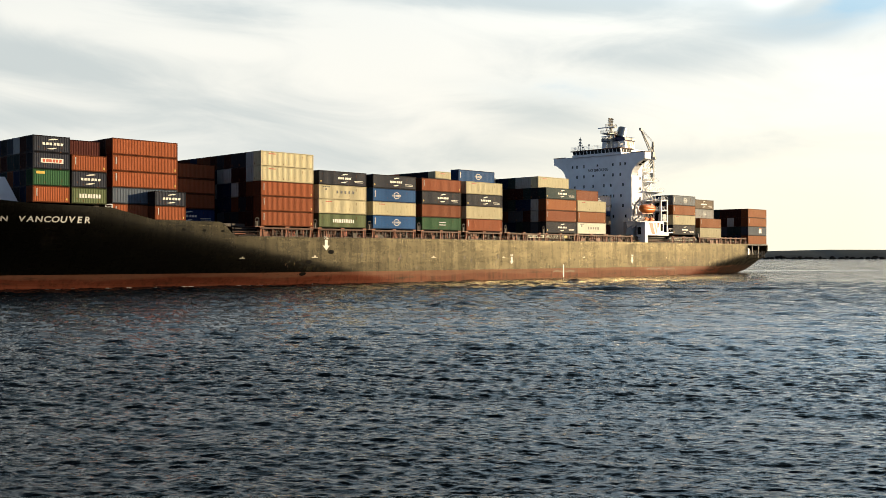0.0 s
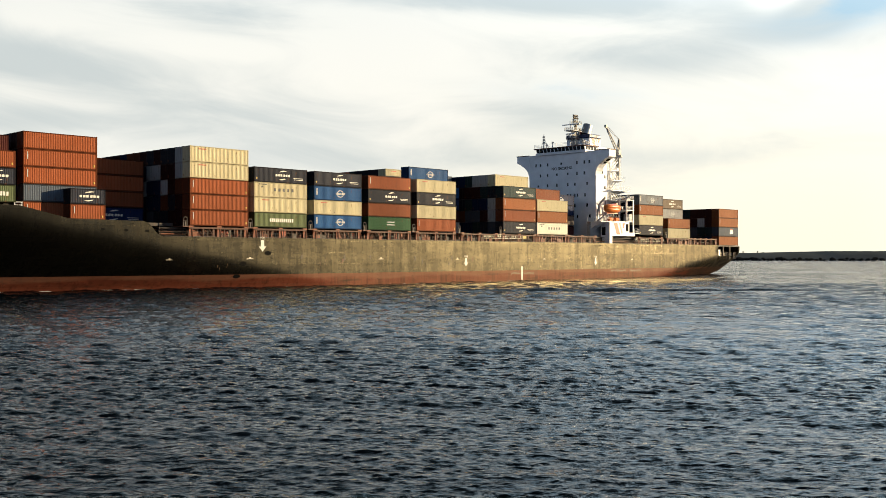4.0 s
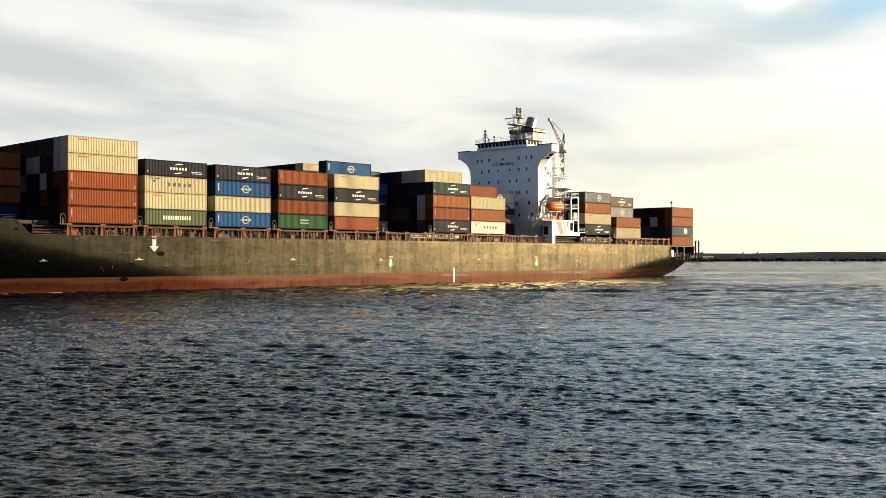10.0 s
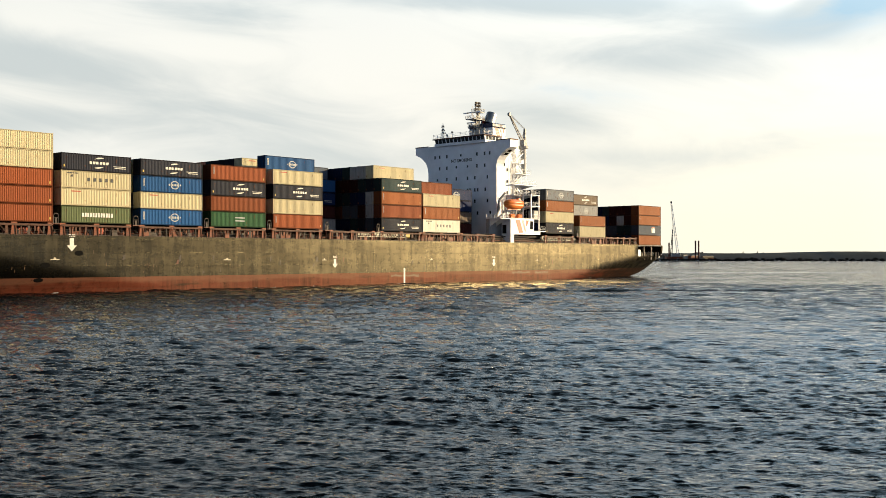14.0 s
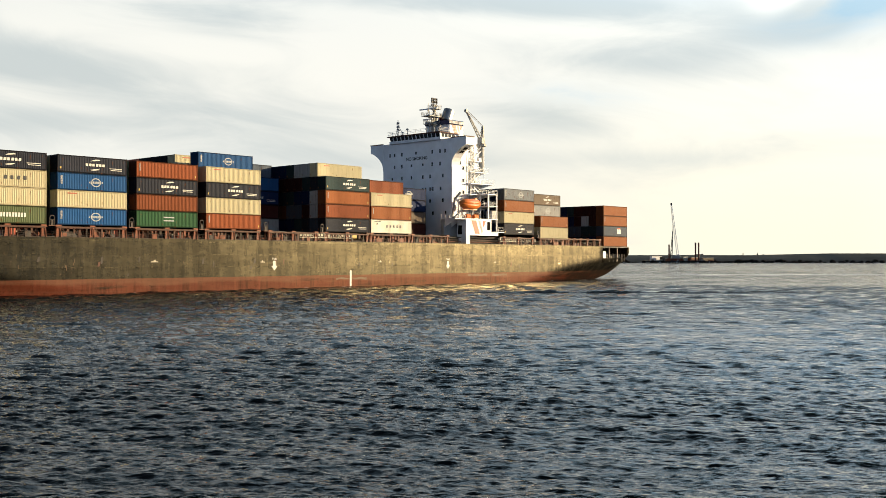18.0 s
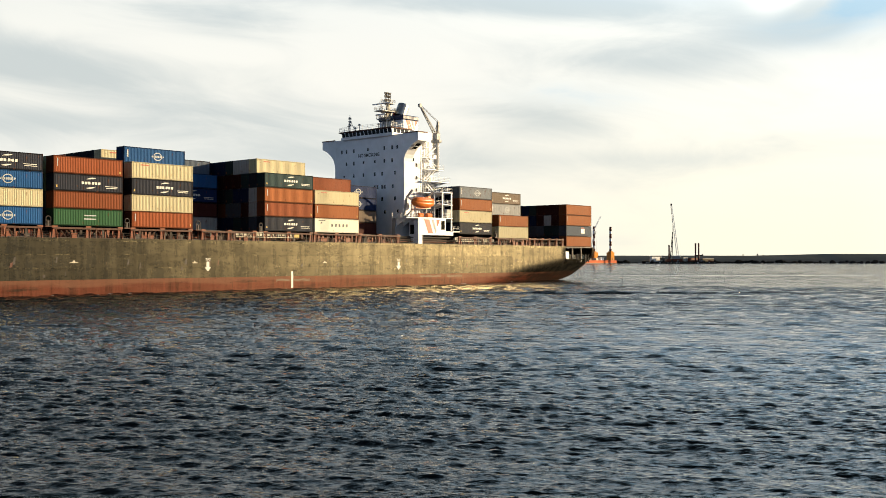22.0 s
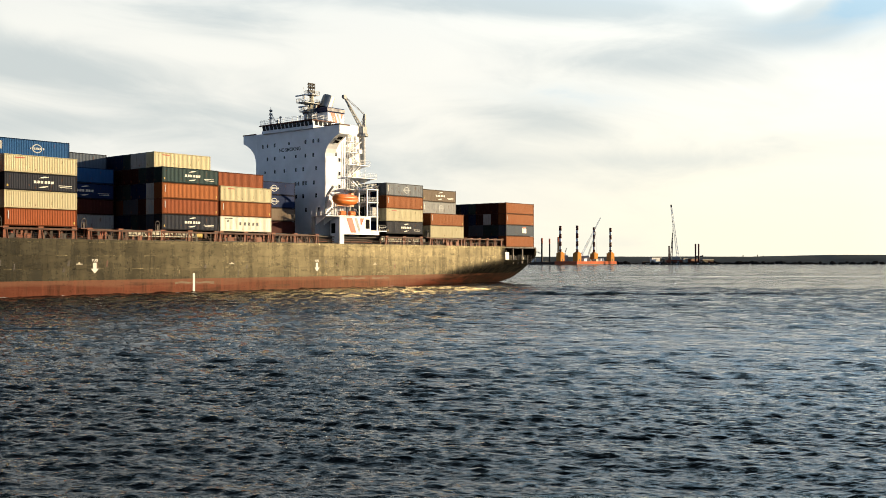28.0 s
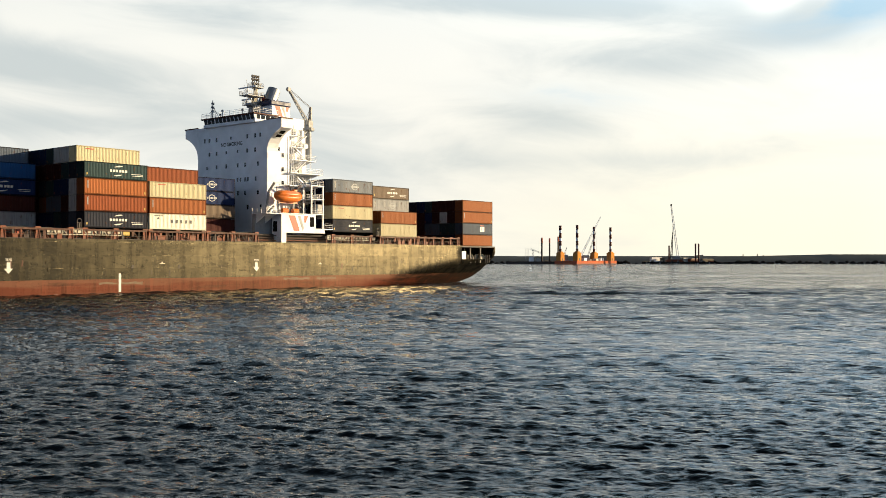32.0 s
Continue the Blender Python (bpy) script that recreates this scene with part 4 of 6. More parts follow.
def build_block():
    s = Shape().box(64.3, FRONT, -11.45, 11.45, 8.9, 34.3, 0.12)
    block = part("accommodation_block", s, M_WHITE, SHIP, "tall white bridge block with small square windows")
    # bridge wings on curved brackets
    for sgn in (1, -1):
        pts = [(11.4, 27.6), (11.55, 28.7), (11.9, 29.6), (12.5, 30.4), (13.4, 31.2), (14.5, 31.9), (15.85, 32.45), (15.85, 34.3), (11.4, 34.3)]
        s = Shape().prism([(sgn * p, q) for p, q in pts], 0, 67.5, FRONT)
        wing = part("bridge_wing", s, M_WHITE, block)
        s = Shape().prism([(sgn * p, q) for p, q in ((11.4, 34.28), (15.95, 34.28), (15.95, 34.5), (11.4, 34.5))], 0, FRONT - 0.15, FRONT + 0.1)
        s.box(67.4, FRONT + 0.1, sgn * 15.9 - 0.08, sgn * 15.9 + 0.08, 34.28, 34.5)
        part("wing_capping", s, M_DECKRED, wing, "dark red-brown capping rail")
        # the cut-outs seen under the wing
        for q0, q1 in ((0.2, 0.46), (0.56, 0.84)):
            a, b = Vector((0, 12.6, 30.45)), Vector((0, 15.3, 32.2))
            p0, p1 = a.lerp(b, q0), a.lerp(b, q1)
            off = Vector((0, 0.03, -0.045))
            s = Shape().add([(68.4, sgn * (p0.y + off.y), p0.z + off.z), (69.7, sgn * (p0.y + off.y), p0.z + off.z), (69.7, sgn * (p1.y + off.y), p1.z + off.z), (68.4, sgn * (p1.y + off.y), p1.z + off.z)], [(0, 1, 2, 3)])
            s.add([(68.4, sgn * (p0.y + 2 * off.y), p0.z + 2 * off.z), (69.7, sgn * (p0.y + 2 * off.y), p0.z + 2 * off.z), (69.7, sgn * (p1.y + 2 * off.y), p1.z + 2 * off.z), (68.4, sgn * (p1.y + 2 * off.y), p1.z + 2 * off.z)], [(0, 1, 2, 3)])
            part("wing_opening", s, M_BLACK, wing, "dark opening under the wing")
    # small windows in the front
    pane = Shape().box(-0.03, 0.03, -0.24, 0.24, -0.40, 0.40)
    pane_me = pane.mesh("pane", M_GLASS)
    rim = Shape()
    for y0, y1, z0, z1 in ((-0.30, -0.24, -0.46, 0.46), (0.24, 0.30, -0.46, 0.46), (-0.24, 0.24, 0.40, 0.46), (-0.24, 0.24, -0.46, -0.40)):
        rim.box(-0.02, 0.06, y0, y1, z0, z1)
    rim_me = rim.mesh("window_frame", M_WHITE)
    rows = {31.4: (-8.9, -7.3, -4.8, 5.3, 7.8, 9.4), 28.45: (-7.3, -4.8, 5.3, 7.8), 25.55: (-4.8, -1.55, 2.2, 4.6, 8.7),
            22.5: (2.2, 3.1, 4.6, 5.5, 8.0, -4.6), 19.7: (2.3, 4.6, 8.7), 16.7: (5.5, 9.6), 13.7: (9.6,), 28.5: (-1.55, 2.2), 31.45: (-0.05,), 25.5: (-8.1,)}
    for z, ys in rows.items():
        for y in ys:
            k = 0.72 if z in (28.5, 31.45, 25.5) else 1.0
            w = part("window", rim_me, None, block, at=pose(FRONT + 0.01, y, z) @ Matrix.Diagonal((1, 1.15, k * 1.1, 1)))
            part("pane", pane_me, None, w)
    for z in (31.2, 28.6):
        w = part("window", rim_me, None, block, at=pose(67.3, 11.47, z, 0, 0, 90))
        part("pane", pane_me, None, w)
    word("NO SMOKING", 1.12, M_DARK_MARK, block, pose(FRONT + 0.006, 0.15, 30.1, 90, 0, 90), "no_smoking_sign", "dark painted words")
    # wheelhouse with a band of windows under a brown-edged roof
    s = Shape().box(65.2, 71.1, -8.5, 8.5, 34.1, 34.75)
    s.box(65.2, 70.6, -8.2, 8.2, 34.7, 35.8)
    house = part("wheelhouse", s, M_WHITE, SHIP, "wheelhouse with a band of dark windows")
    n = 13
    for k in range(n):
        y0, y1 = lerp(-8.3, 8.3, k / n) + 0.12, lerp(-8.3, 8.3, (k + 1) / n) - 0.12
        s = Shape().add([(71.02, y0, 34.8), (71.02, y1, 34.8), (71.28, y1, 35.72), (71.28, y0, 35.72), (70.9, y0, 34.8), (70.9, y1, 34.8), (71.16, y1, 35.72), (71.16, y0, 35.72)],
                        [(0, 1, 2, 3), (4, 5, 6, 7), (0, 1, 5, 4), (2, 3, 7, 6), (0, 3, 7, 4), (1, 2, 6, 5)])
        part("bridge_window", s, M_GLASS, house)
        s = Shape().add([(71.05, y1, 34.75), (71.05, y1 + 0.24, 34.75), (71.32, y1 + 0.24, 35.75), (71.32, y1, 35.75), (70.6, y1, 34.75), (70.6, y1 + 0.24, 34.75), (70.6, y1 + 0.24, 35.75), (70.6, y1, 35.75)],
                        [(0, 1, 2, 3), (4, 5, 6, 7), (0, 1, 5, 4), (2, 3, 7, 6), (0, 3, 7, 4), (1, 2, 6, 5)])
        part("mullion", s, M_WHITE, house)
    for k in range(4):
        x0 = 65.6 + 1.3 * k
        part("bridge_window", Shape().box(x0, x0 + 1.0, 8.19, 8.24, 34.85, 35.65), M_GLASS, house)
    part("wheelhouse_roof", Shape().box(64.9, 71.7, -8.8, 8.8, 35.75, 36.0, 0.06), M_DECKRED, house, "dark red-brown edged roof")
    rails(house, [(65.0, 8.6), (71.5, 8.6), (71.5, -8.6), (65.0, -8.6)], 36.0)
    rng = random.Random(5)
    for x, y, h in ((70.2, -3.2, 1.4), (69.5, 2.5, 1.1), (68.0, 5.6, 1.5), (69.9, 6.8, 0.9), (67.5, -7.4, 1.2), (66.2, 4.0, 2.1)):
        s = Shape().tube((x, y, 36.0), (x, y, 36.0 + h), 0.1, n=6)
        s.tube((x, y, 36.0 + h), (x, y, 36.35 + h), 0.34, 0.2, n=8)
        part("deck_fitting", s, M_GREYSTEEL, house)
    # signal mast to starboard
    s = Shape().tube((70.6, -6.0, 36), (70.6, -6.0, 40.0), 0.16, 0.08, n=6)
    for z, w in ((37.4, 0.9), (38.2, 0.7), (39.0, 0.5)):
        s.tube((70.6, -6.0 - w, z), (70.6, -6.0 + w, z), 0.06, n=5)
        s.box(70.35, 70.85, -6.25, -5.75, z + 0.1, z + 0.45)
    for dy in (-1.6, 1.4):
        s.tube((70.6, -6.0, 38.8), (69.9, -6.0 + dy, 36.0), 0.06, n=5)
    part("signal_mast", s, M_GREYSTEEL, SHIP, "slim grey signal mast")
    # main radar mast
    s = Shape().tube((65.2, 0, 36), (64.7, 0, 43.4), 0.85, 0.4, n=8)
    s.tube((66.6, 0.8, 36), (65.0, 0.2, 42.0), 0.18, n=6)
    s.tube((66.6, -0.8, 36), (65.0, -0.2, 42.0), 0.18, n=6)
    mast = part("radar_mast", s, M_PALESTEEL, SHIP, "pale radar mast with platforms and scanners", at=pose(-0.9, 0, -0.45))
    for z, x0, x1, w in ((41.3, 63.6, 68.0, 1.4), (39.3, 64.0, 67.6, 1.0), (43.3, 63.3, 66.1, 1.0)):
        p = part("mast_platform", Shape().box(x0, x1, -w, w, z, z + 0.16), M_GREYSTEEL, mast)
        rails(p, [(x0, w), (x1, w), (x1, -w), (x0, -w), (x0, w)], z + 0.16, 0.8, "platform_rail", 0.9, 0.04, M_GREYSTEEL)
        s = Shape().prism([(64.6, z - 1.3), (x1 - 0.3, z), (64.6, z)], 1, -0.08, 0.08)
        part("platform_bracket", s, M_GREYSTEEL, p)
    for x, z, w in ((67.0, 43.0, 2.9), (67.2, 40.4, 1.6)):
        s = Shape().tube((x, 0, z - 0.8), (x, 0, z), 0.18, n=6)
        s.box(x - 0.16, x + 0.16, -w, w, z, z + 0.28, 0.05)
        part("radar_scanner", s, M_WHITE, mast, "white radar scanner bar", at=pose(0, 0, 0))
    s = Shape()
    for x in (64.0, 64.55, 65.1, 65.65):
        s.tube((x, 0, 43.3), (x, 0, 45.9), 0.09, n=5)
        for z in (44.1, 45.0, 45.7):
            s.box(x - 0.17, x + 0.17, -0.18, 0.18, z, z + 0.36, 0.03)
    for z in (44.0, 44.9, 45.6):
        s.tube((63.6, 0, z), (66.0, 0, z), 0.07, n=5)
        s.tube((64.8, -1.1, z), (64.8, 1.1, z), 0.06, n=5)
    part("light_tree", s, M_DARKSTEEL, mast, "dark cluster of signal lamps")
    for dx, dz in ((3.1, 1.9), (2.6, 3.2)):
        part("whip_aerial", Shape().tube((65.4 + dx * 0.8, 0.9, 41.4), (65.4 + dx, 0.9, 41.4 + dz), 0.035, n=4), M_GREYSTEEL, mast)
    s = Shape()
    for k in range(6):
        s.add([(63.6 - 0.3 * k, 0.55 + 0.05 * math.sin(1.7 * k), 41.9 - 0.03 * k), (63.6 - 0.3 * (k + 1), 0.55 + 0.05 * math.sin(1.7 * (k + 1)), 41.9 - 0.03 * (k + 1)),
               (63.6 - 0.3 * (k + 1), 0.55 + 0.05 * math.sin(1.7 * (k + 1)), 40.7 - 0.05 * (k + 1)), (63.6 - 0.3 * k, 0.55 + 0.05 * math.sin(1.7 * k), 40.7 - 0.05 * k)], [(0, 1, 2, 3)])
    part("flag", s, M_RED_MARK, mast, "small red flag")

    # engine casing and funnel
    s = Shape().box(54.6, 64.28, -6.0, 6.0, 8.9, 36.4, 0.1)
    casing = part("engine_casing", s, M_WHITE, SHIP, "white engine casing behind the bridge")
    s = Shape().box(57.4, 62.9, -4.0, 4.0, 36.3, 39.0, 0.25)
    funnel = part("funnel", s, M_WHITE, SHIP, "white funnel with a navy band and raked pipes")
    part("funnel_band", Shape().box(57.3, 63.1, -4.1, 4.1, 39.0, 40.1, 0.2), M_NAVYPAINT, funnel, "navy blue band")
    s = Shape().tube((61.0, 1.2, 40.0), (59.7, 1.2, 42.8), 1.5, 1.4, n=24)
    part("exhaust_hood", s, M_BRIGHT, funnel, "bright metal raked exhaust hood", smooth=False)
    for y in (-1.6, -2.9):
        part("exhaust_pipe", Shape().tube((60.6, y, 40.0), (59.6, y, 42.0), 0.4, n=10), M_GREYSTEEL, funnel, smooth=True)
    brand_stripes(funnel, 61.9, 4.03, 36.5, 2.4)

    # decks, stairs and platforms aft of the block
    for z, x0, x1, y1 in ((32.0, 60.6, 64.3, 10.4), (29.5, 59.2, 64.3, 11.2), (26.8, 57.0, 64.9, 11.6), (23.9, 56.2, 65.0, 12.8), (21.2, 57.0, 66.0, 13.5), (18.4, 57.2, 64.3, 13.5)):
        for sgn in (1, -1):
            p = part("side_platform", Shape().box(x0, x1, min(sgn * 5.9, sgn * y1), max(sgn * 5.9, sgn * y1), z - 0.16, z), M_WHITE, SHIP, "white railed platform")
            rails(p, [(x1, sgn * y1), (x0, sgn * y1), (x0, sgn * 6)], z)
            for k in range(2):
                xa = lerp(x0 + 0.8, x1 - 1.2, k)
                part("platform_knee", Shape().prism([(sgn * 6, z - 1.6), (sgn * 6, z - 0.16), (sgn * (y1 - 0.4), z - 0.16)], 0, xa - 0.06, xa + 0.06), M_WHITE, p)
    for x, y in ((58.2, 9.6), (58.2, 11.2), (61.8, 11.2)):
        part("stair_post", Shape().beam((x, y, 12.3), (x, y, 33.0), 0.08), M_WHITE, SHIP)
    for k, (z0, z1) in enumerate(((29.5, 32.0), (15.4, 18.4), (18.4, 21.2), (21.2, 23.9), (23.9, 26.8), (26.8, 29.5))):
        xa, xb = (59.0, 62.6) if k % 2 else (62.6, 59.0)
        s = Shape()
        for y in (10.0, 10.9):
            s.beam((xa, y, z0), (xb, y, z1), 0.16)
            s.beam((xa, y, z0 + 0.95), (xb, y, z1 + 0.95), 0.06)
        for i in range(11):
            q = (i + 0.5) / 11
            s.box(lerp(xa, xb, q) - 0.12, lerp(xa, xb, q) + 0.12, 10.0, 10.9, lerp(z0, z1, q) - 0.03, lerp(z0, z1, q) + 0.01)
        part("outside_stair", s, M_WHITE, SHIP, "white outside stair")
    for z in (31.0, 33.2):
        s = Shape().box(62.0, 64.3, 5.9, 9.0, z - 0.12, z)
        p = part("side_platform", s, M_WHITE, SHIP)
        rails(p, [(64.2, 8.9), (62.1, 8.9), (62.1, 6.1)], z)
    # doors, lockers and pipes against the casing and the after wall
    rng = random.Random(41)
    for z in (18.4, 21.2, 23.9, 26.8, 29.5, 32.0):
        for x in (58.4, 62.6):
            d = part("casing_door", Shape().box(x - 0.42, x + 0.42, 5.98, 6.06, z + 0.05, z + 2.0), M_GREYSTEEL, SHIP, "grey weathertight door")
            part("door_window", Shape().box(x - 0.14, x + 0.14, 6.05, 6.09, z + 1.3, z + 1.7), M_BLACK, d)
        for k in range(4):
            x, y, h = rng.uniform(57.4, 63.8), rng.uniform(7.0, 11.0), rng.uniform(0.5, 1.5)
            w = rng.uniform(0.2, 0.6)
            part("platform_locker", Shape().box(x - w, x + w, y - 0.3, y + 0.3, z, z + h, 0.03), rng.choice((M_GREYSTEEL, M_PALESTEEL, M_PALESTEEL, M_WHITE)), SHIP)
    for x, y, r in ((56.2, 6.2, 0.16), (56.8, 6.2, 0.10), (60.5, 6.2, 0.13), (64.0, 11.7, 0.09), (63.4, 11.6, 0.06)):
        part("riser_pipe", Shape().tube((x, y, 9.2), (x, y, 34.0), r, n=6), M_WHITE, SHIP)
    s = Shape()
    for y in (6.9, 7.4):
        s.tube((64.9, y + 4.6, 15.2), (64.9, y + 4.6, 31.5), 0.05, n=5)
    for k in range(50):
        s.tube((64.9, 11.5, 15.5 + 0.32 * k), (64.9, 12.0, 15.5 + 0.32 * k), 0.03, n=4, caps=False)
    part("wall_ladder", s, M_WHITE, SHIP, "upright white ladder")
    for z in (15.9, 18.9, 21.7, 24.5, 27.4):
        w = part("window", rim_me, None, block, at=pose(66.2, 11.47, z, 0, 0, 90))
        part("pane", pane_me, None, w)
    # stores crane
    s = Shape().tube((57.6, 9.0, 26.8), (57.6, 9.0, 33.4), 0.66, 0.6, n=14)
    s.tube((57.6, 9.0, 33.4), (57.6, 9.0, 34.0), 1.25, n=12)
    s.box(56.9, 58.3, 8.3, 9.7, 34.0, 35.6, 0.1)
    s.beam((57.2, 8.7, 35.5), (57.0, 8.9, 38.5), 0.34)
    s.beam((57.2, 9.3, 35.5), (57.0, 9.1, 38.5), 0.34)
    crane = part("stores_crane", s, M_GREYSTEEL, SHIP, "grey deck crane with its jib raised", at=pose(-0.1, 0.8, 0))
    s = Shape()
    for y in (8.6, 9.4):
        s.beam((57.9, y, 35.2), (63.3, y * 0.3 + 6.3, 41.6), 0.26)
    for k in range(9):
        q = (k + 0.5) / 9
        s.beam((lerp(57.9, 63.3, q), 8.7, lerp(35.2, 41.6, q)), (lerp(57.9, 63.3, q), 9.3, lerp(35.2, 41.6, q)), 0.16)
    s.tube((63.3, 8.7, 41.6), (63.3, 9.3, 41.6), 0.45, n=10)
    part("jib", s, M_GREYSTEEL, crane)
    s = Shape()
    for y in (8.8, 9.2):
        s.tube((57.0, y, 38.4), (63.2, y, 41.7), 0.05, n=4)
    s.tube((57.0, 9, 38.4), (58.4, 9, 36.0), 0.05, n=4)
    part("crane_wire", s, M_DARKSTEEL, crane)

    # low casing by the ship's side, with the lifeboat deck on it
    s = Shape().prism([(70.5, 9.2), (69.2, 9.2), (69.2, 11.3), (58.6, 11.3), (58.6, 12.3), (61.2, 12.3), (61.2, 15.25), (70.5, 15.25)], 1, 13.2, 16.0)
    low = part("side_house", s, M_WHITE, SHIP, "white side house at the deck edge")
    part("doorway", Shape().box(61.6, 62.8, 15.98, 16.02, 12.6, 14.6), M_BLACK, low, "dark doorway")
    part("doorway", Shape().box(70.44, 70.52, 13.5, 14.7, 11.5, 13.6), M_BLACK, low, "dark doorway")
    brand_stripes(low, 68.6, 16.01, 11.7, 3.1)
    s = Shape().box(64.3, 74.4, 11.4, 16.0, 14.98, 15.14)
    boat_deck = part("boat_deck", s, M_WHITE, SHIP, "white lifeboat deck")
    rails(boat_deck, [(70.6, 15.9), (74.3, 15.9), (74.3, 11.6)], 15.14)
    for x in (71.6, 73.9):
        part("deck_knee", Shape().prism([(12.4, 13.2), (12.4, 14.98), (15.6, 14.98)], 0, x - 0.06, x + 0.06), M_WHITE, boat_deck)
    part("under_deck_house", Shape().box(64.3, 74.2, 11.4, 12.4, 8.95, 14.98), M_GREYSTEEL, SHIP, "grey house under the boat deck")
    # framed tower abaft the lifeboat
    s = Shape()
    for x in (59.0, 62.2):
        for y in (13.4, 15.8):
            s.beam((x, y, 12.3), (x, y, 21.2), 0.26)
    for z in (15.3, 18.4, 21.2):
        s.box(58.8, 62.4, 13.2, 16.0, z - 0.14, z + 0.04)
    part("tower_frame", s, M_WHITE, SHIP, "white open steel tower")
    rails(SHIP, [(62.2, 15.9), (58.9, 15.9), (58.9, 13.4)], 21.2)
    rails(SHIP, [(62.2, 15.9), (58.9, 15.9), (58.9, 13.4)], 18.4)
    rails(SHIP, [(62.2, 15.9), (58.9, 15.9), (58.9, 13.4)], 15.3)
    part("tower_locker", Shape().box(58.2, 60.4, 13.6, 15.0, 15.4, 17.4, 0.06), M_GREYSTEEL, SHIP)
    part("aft_platform", Shape().box(56.2, 61.5, 11.4, 16.0, 12.1, 12.3), M_WHITE, SHIP)
    rails(SHIP, [(58.5, 15.9), (56.3, 15.9)], 12.3)
    for x in (64.6, 71.6):
        s = Shape()
        s.beam((x, 12.6, 15.1), (x, 13.4, 19.6), 0.35)
        s.beam((x, 13.4, 19.6), (x, 15.2, 21.3), 0.35)
        s.beam((x, 12.6, 15.1), (x, 15.0, 16.6), 0.3)
        part("davit", s, M_GREYSTEEL, SHIP, "grey lifeboat davit")
    for x in (66.2, 69.0):
        s = Shape().tube((x - 0.75, 15.2, 15.75), (x + 0.75, 15.2, 15.75), 0.5, n=10)
        s.box(x - 0.6, x + 0.6, 14.9, 15.5, 15.1, 15.4)
        part("raft_canister", s, M_ORANGE, SHIP, "orange life-raft canister", smooth=False)
    s = Shape()
    rng = random.Random(8)
    for k in range(14):
        x, y = rng.uniform(63, 74), rng.uniform(12, 14.6)
        part("vent_pipe", Shape().tube((x, y, 15.1), (x, y, 15.1 + rng.uniform(0.6, 2.3)), rng.uniform(0.04, 0.16), n=5), M_GREYSTEEL, SHIP)
    # breakwater plates behind the bow
    s = Shape().prism([(240.0, 13.2), (247.5, 13.2), (247.5, 18.0), (242.6, 18.0)], 1, 9.2, 12.4)
    part("breakwater", s, M_WHITE, SHIP, "white steel breakwater forward of the stacks")


def brand_stripes(parent, x, y, z, h):
    """Slanted orange and grey stripes of the owner's mark, as plain shapes."""
    k = h / 2.7
    for pts, mat in ((((0, 2.7), (1.5, 2.7), (2.6, 0), (1.2, 0)), M_RED_MARK), (((2.1, 2.7), (2.8, 2.7), (3.6, 0.5), (3.3, 0)), M_GREYSTEEL), (((3.6, 2.7), (4.6, 2.7), (4.0, 1.5), (3.7, 1.5)), M_RED_MARK)):
        s = Shape()
        outline(s, [(p * k, q * k) for p, q in pts], 0.01)
        part("owner_stripe", s, mat, parent, at=pose(x, y, z))


build_block()


def build_lifeboat():
    """Closed lifeboat: rounded hull and canopy, a belt round it, a keel."""
    boat = thing("lifeboat", "orange enclosed lifeboat hanging in its davits", "lifeboat")
    n, m = 22, 18

    def body(z_lo, z_hi, grow):
        s = Shape()
        v = []
        for i in range(n + 1):
            u = -1 + 2 * i / n
            w = max(0.03, (1 - abs(u) ** 2.6)) ** 0.6
            for j in range(m):
                a = 2 * math.pi * j / m
                cy, cz = math.cos(a), math.sin(a)
                y = 1.35 * w * (abs(cy) ** 0.75) * (1 if cy > 0 else -1) * grow
                z = (1.25 if cz > 0 else 1.35) * (w ** 0.7) * (abs(cz) ** 0.85) * (1 if cz > 0 else -1) * grow
                v.append((3.75 * u, y, min(z_hi, max(z_lo, z)) + 0.12 * u * u))
        f = [(i * m + j, i * m + (j + 1) % m, (i + 1) * m + (j + 1) % m, (i + 1) * m + j) for i in range(n) for j in range(m)]
        f += [tuple(range(m)), tuple(range(n * m, n * m + m))]
        return s.add(v, f)

    part("boat_hull", body(-2, 0.0, 1.0), M_ORANGE, boat, smooth=True)
    part("canopy", body(0.0, 2, 0.97), M_ORANGE, boat, smooth=True)
    part("rubbing_belt", body(-0.07, 0.07, 1.04), M_ORANGE, boat, smooth=False)
    part("conning_dome", Shape().box(-2.3, -1.2, -0.5, 0.5, 0.9, 1.5, 0.15), M_ORANGE, boat)
    part("keel", Shape().box(-2.6, 2.6, -0.08, 0.08, -1.5, -1.2), M_ORANGE, boat)
    for x in (-2.6, -1.3, 0, 1.3, 2.6):
        part("canopy_rib", Shape().tube((x, 1.22, 0.25), (x, 0.85, 0.95), 0.05, n=5), M_ORANGE, boat)
    for x in (-3.1, 3.1):
        part("lifting_hook", Shape().tube((x, 0, 0.5), (x, 0, 1.9), 0.08, n=6), M_DARKSTEEL, boat)
    aboard(boat, pose(67.9, 15.0, 18.7) @ Matrix.Scale(0.96, 4))


build_lifeboat()


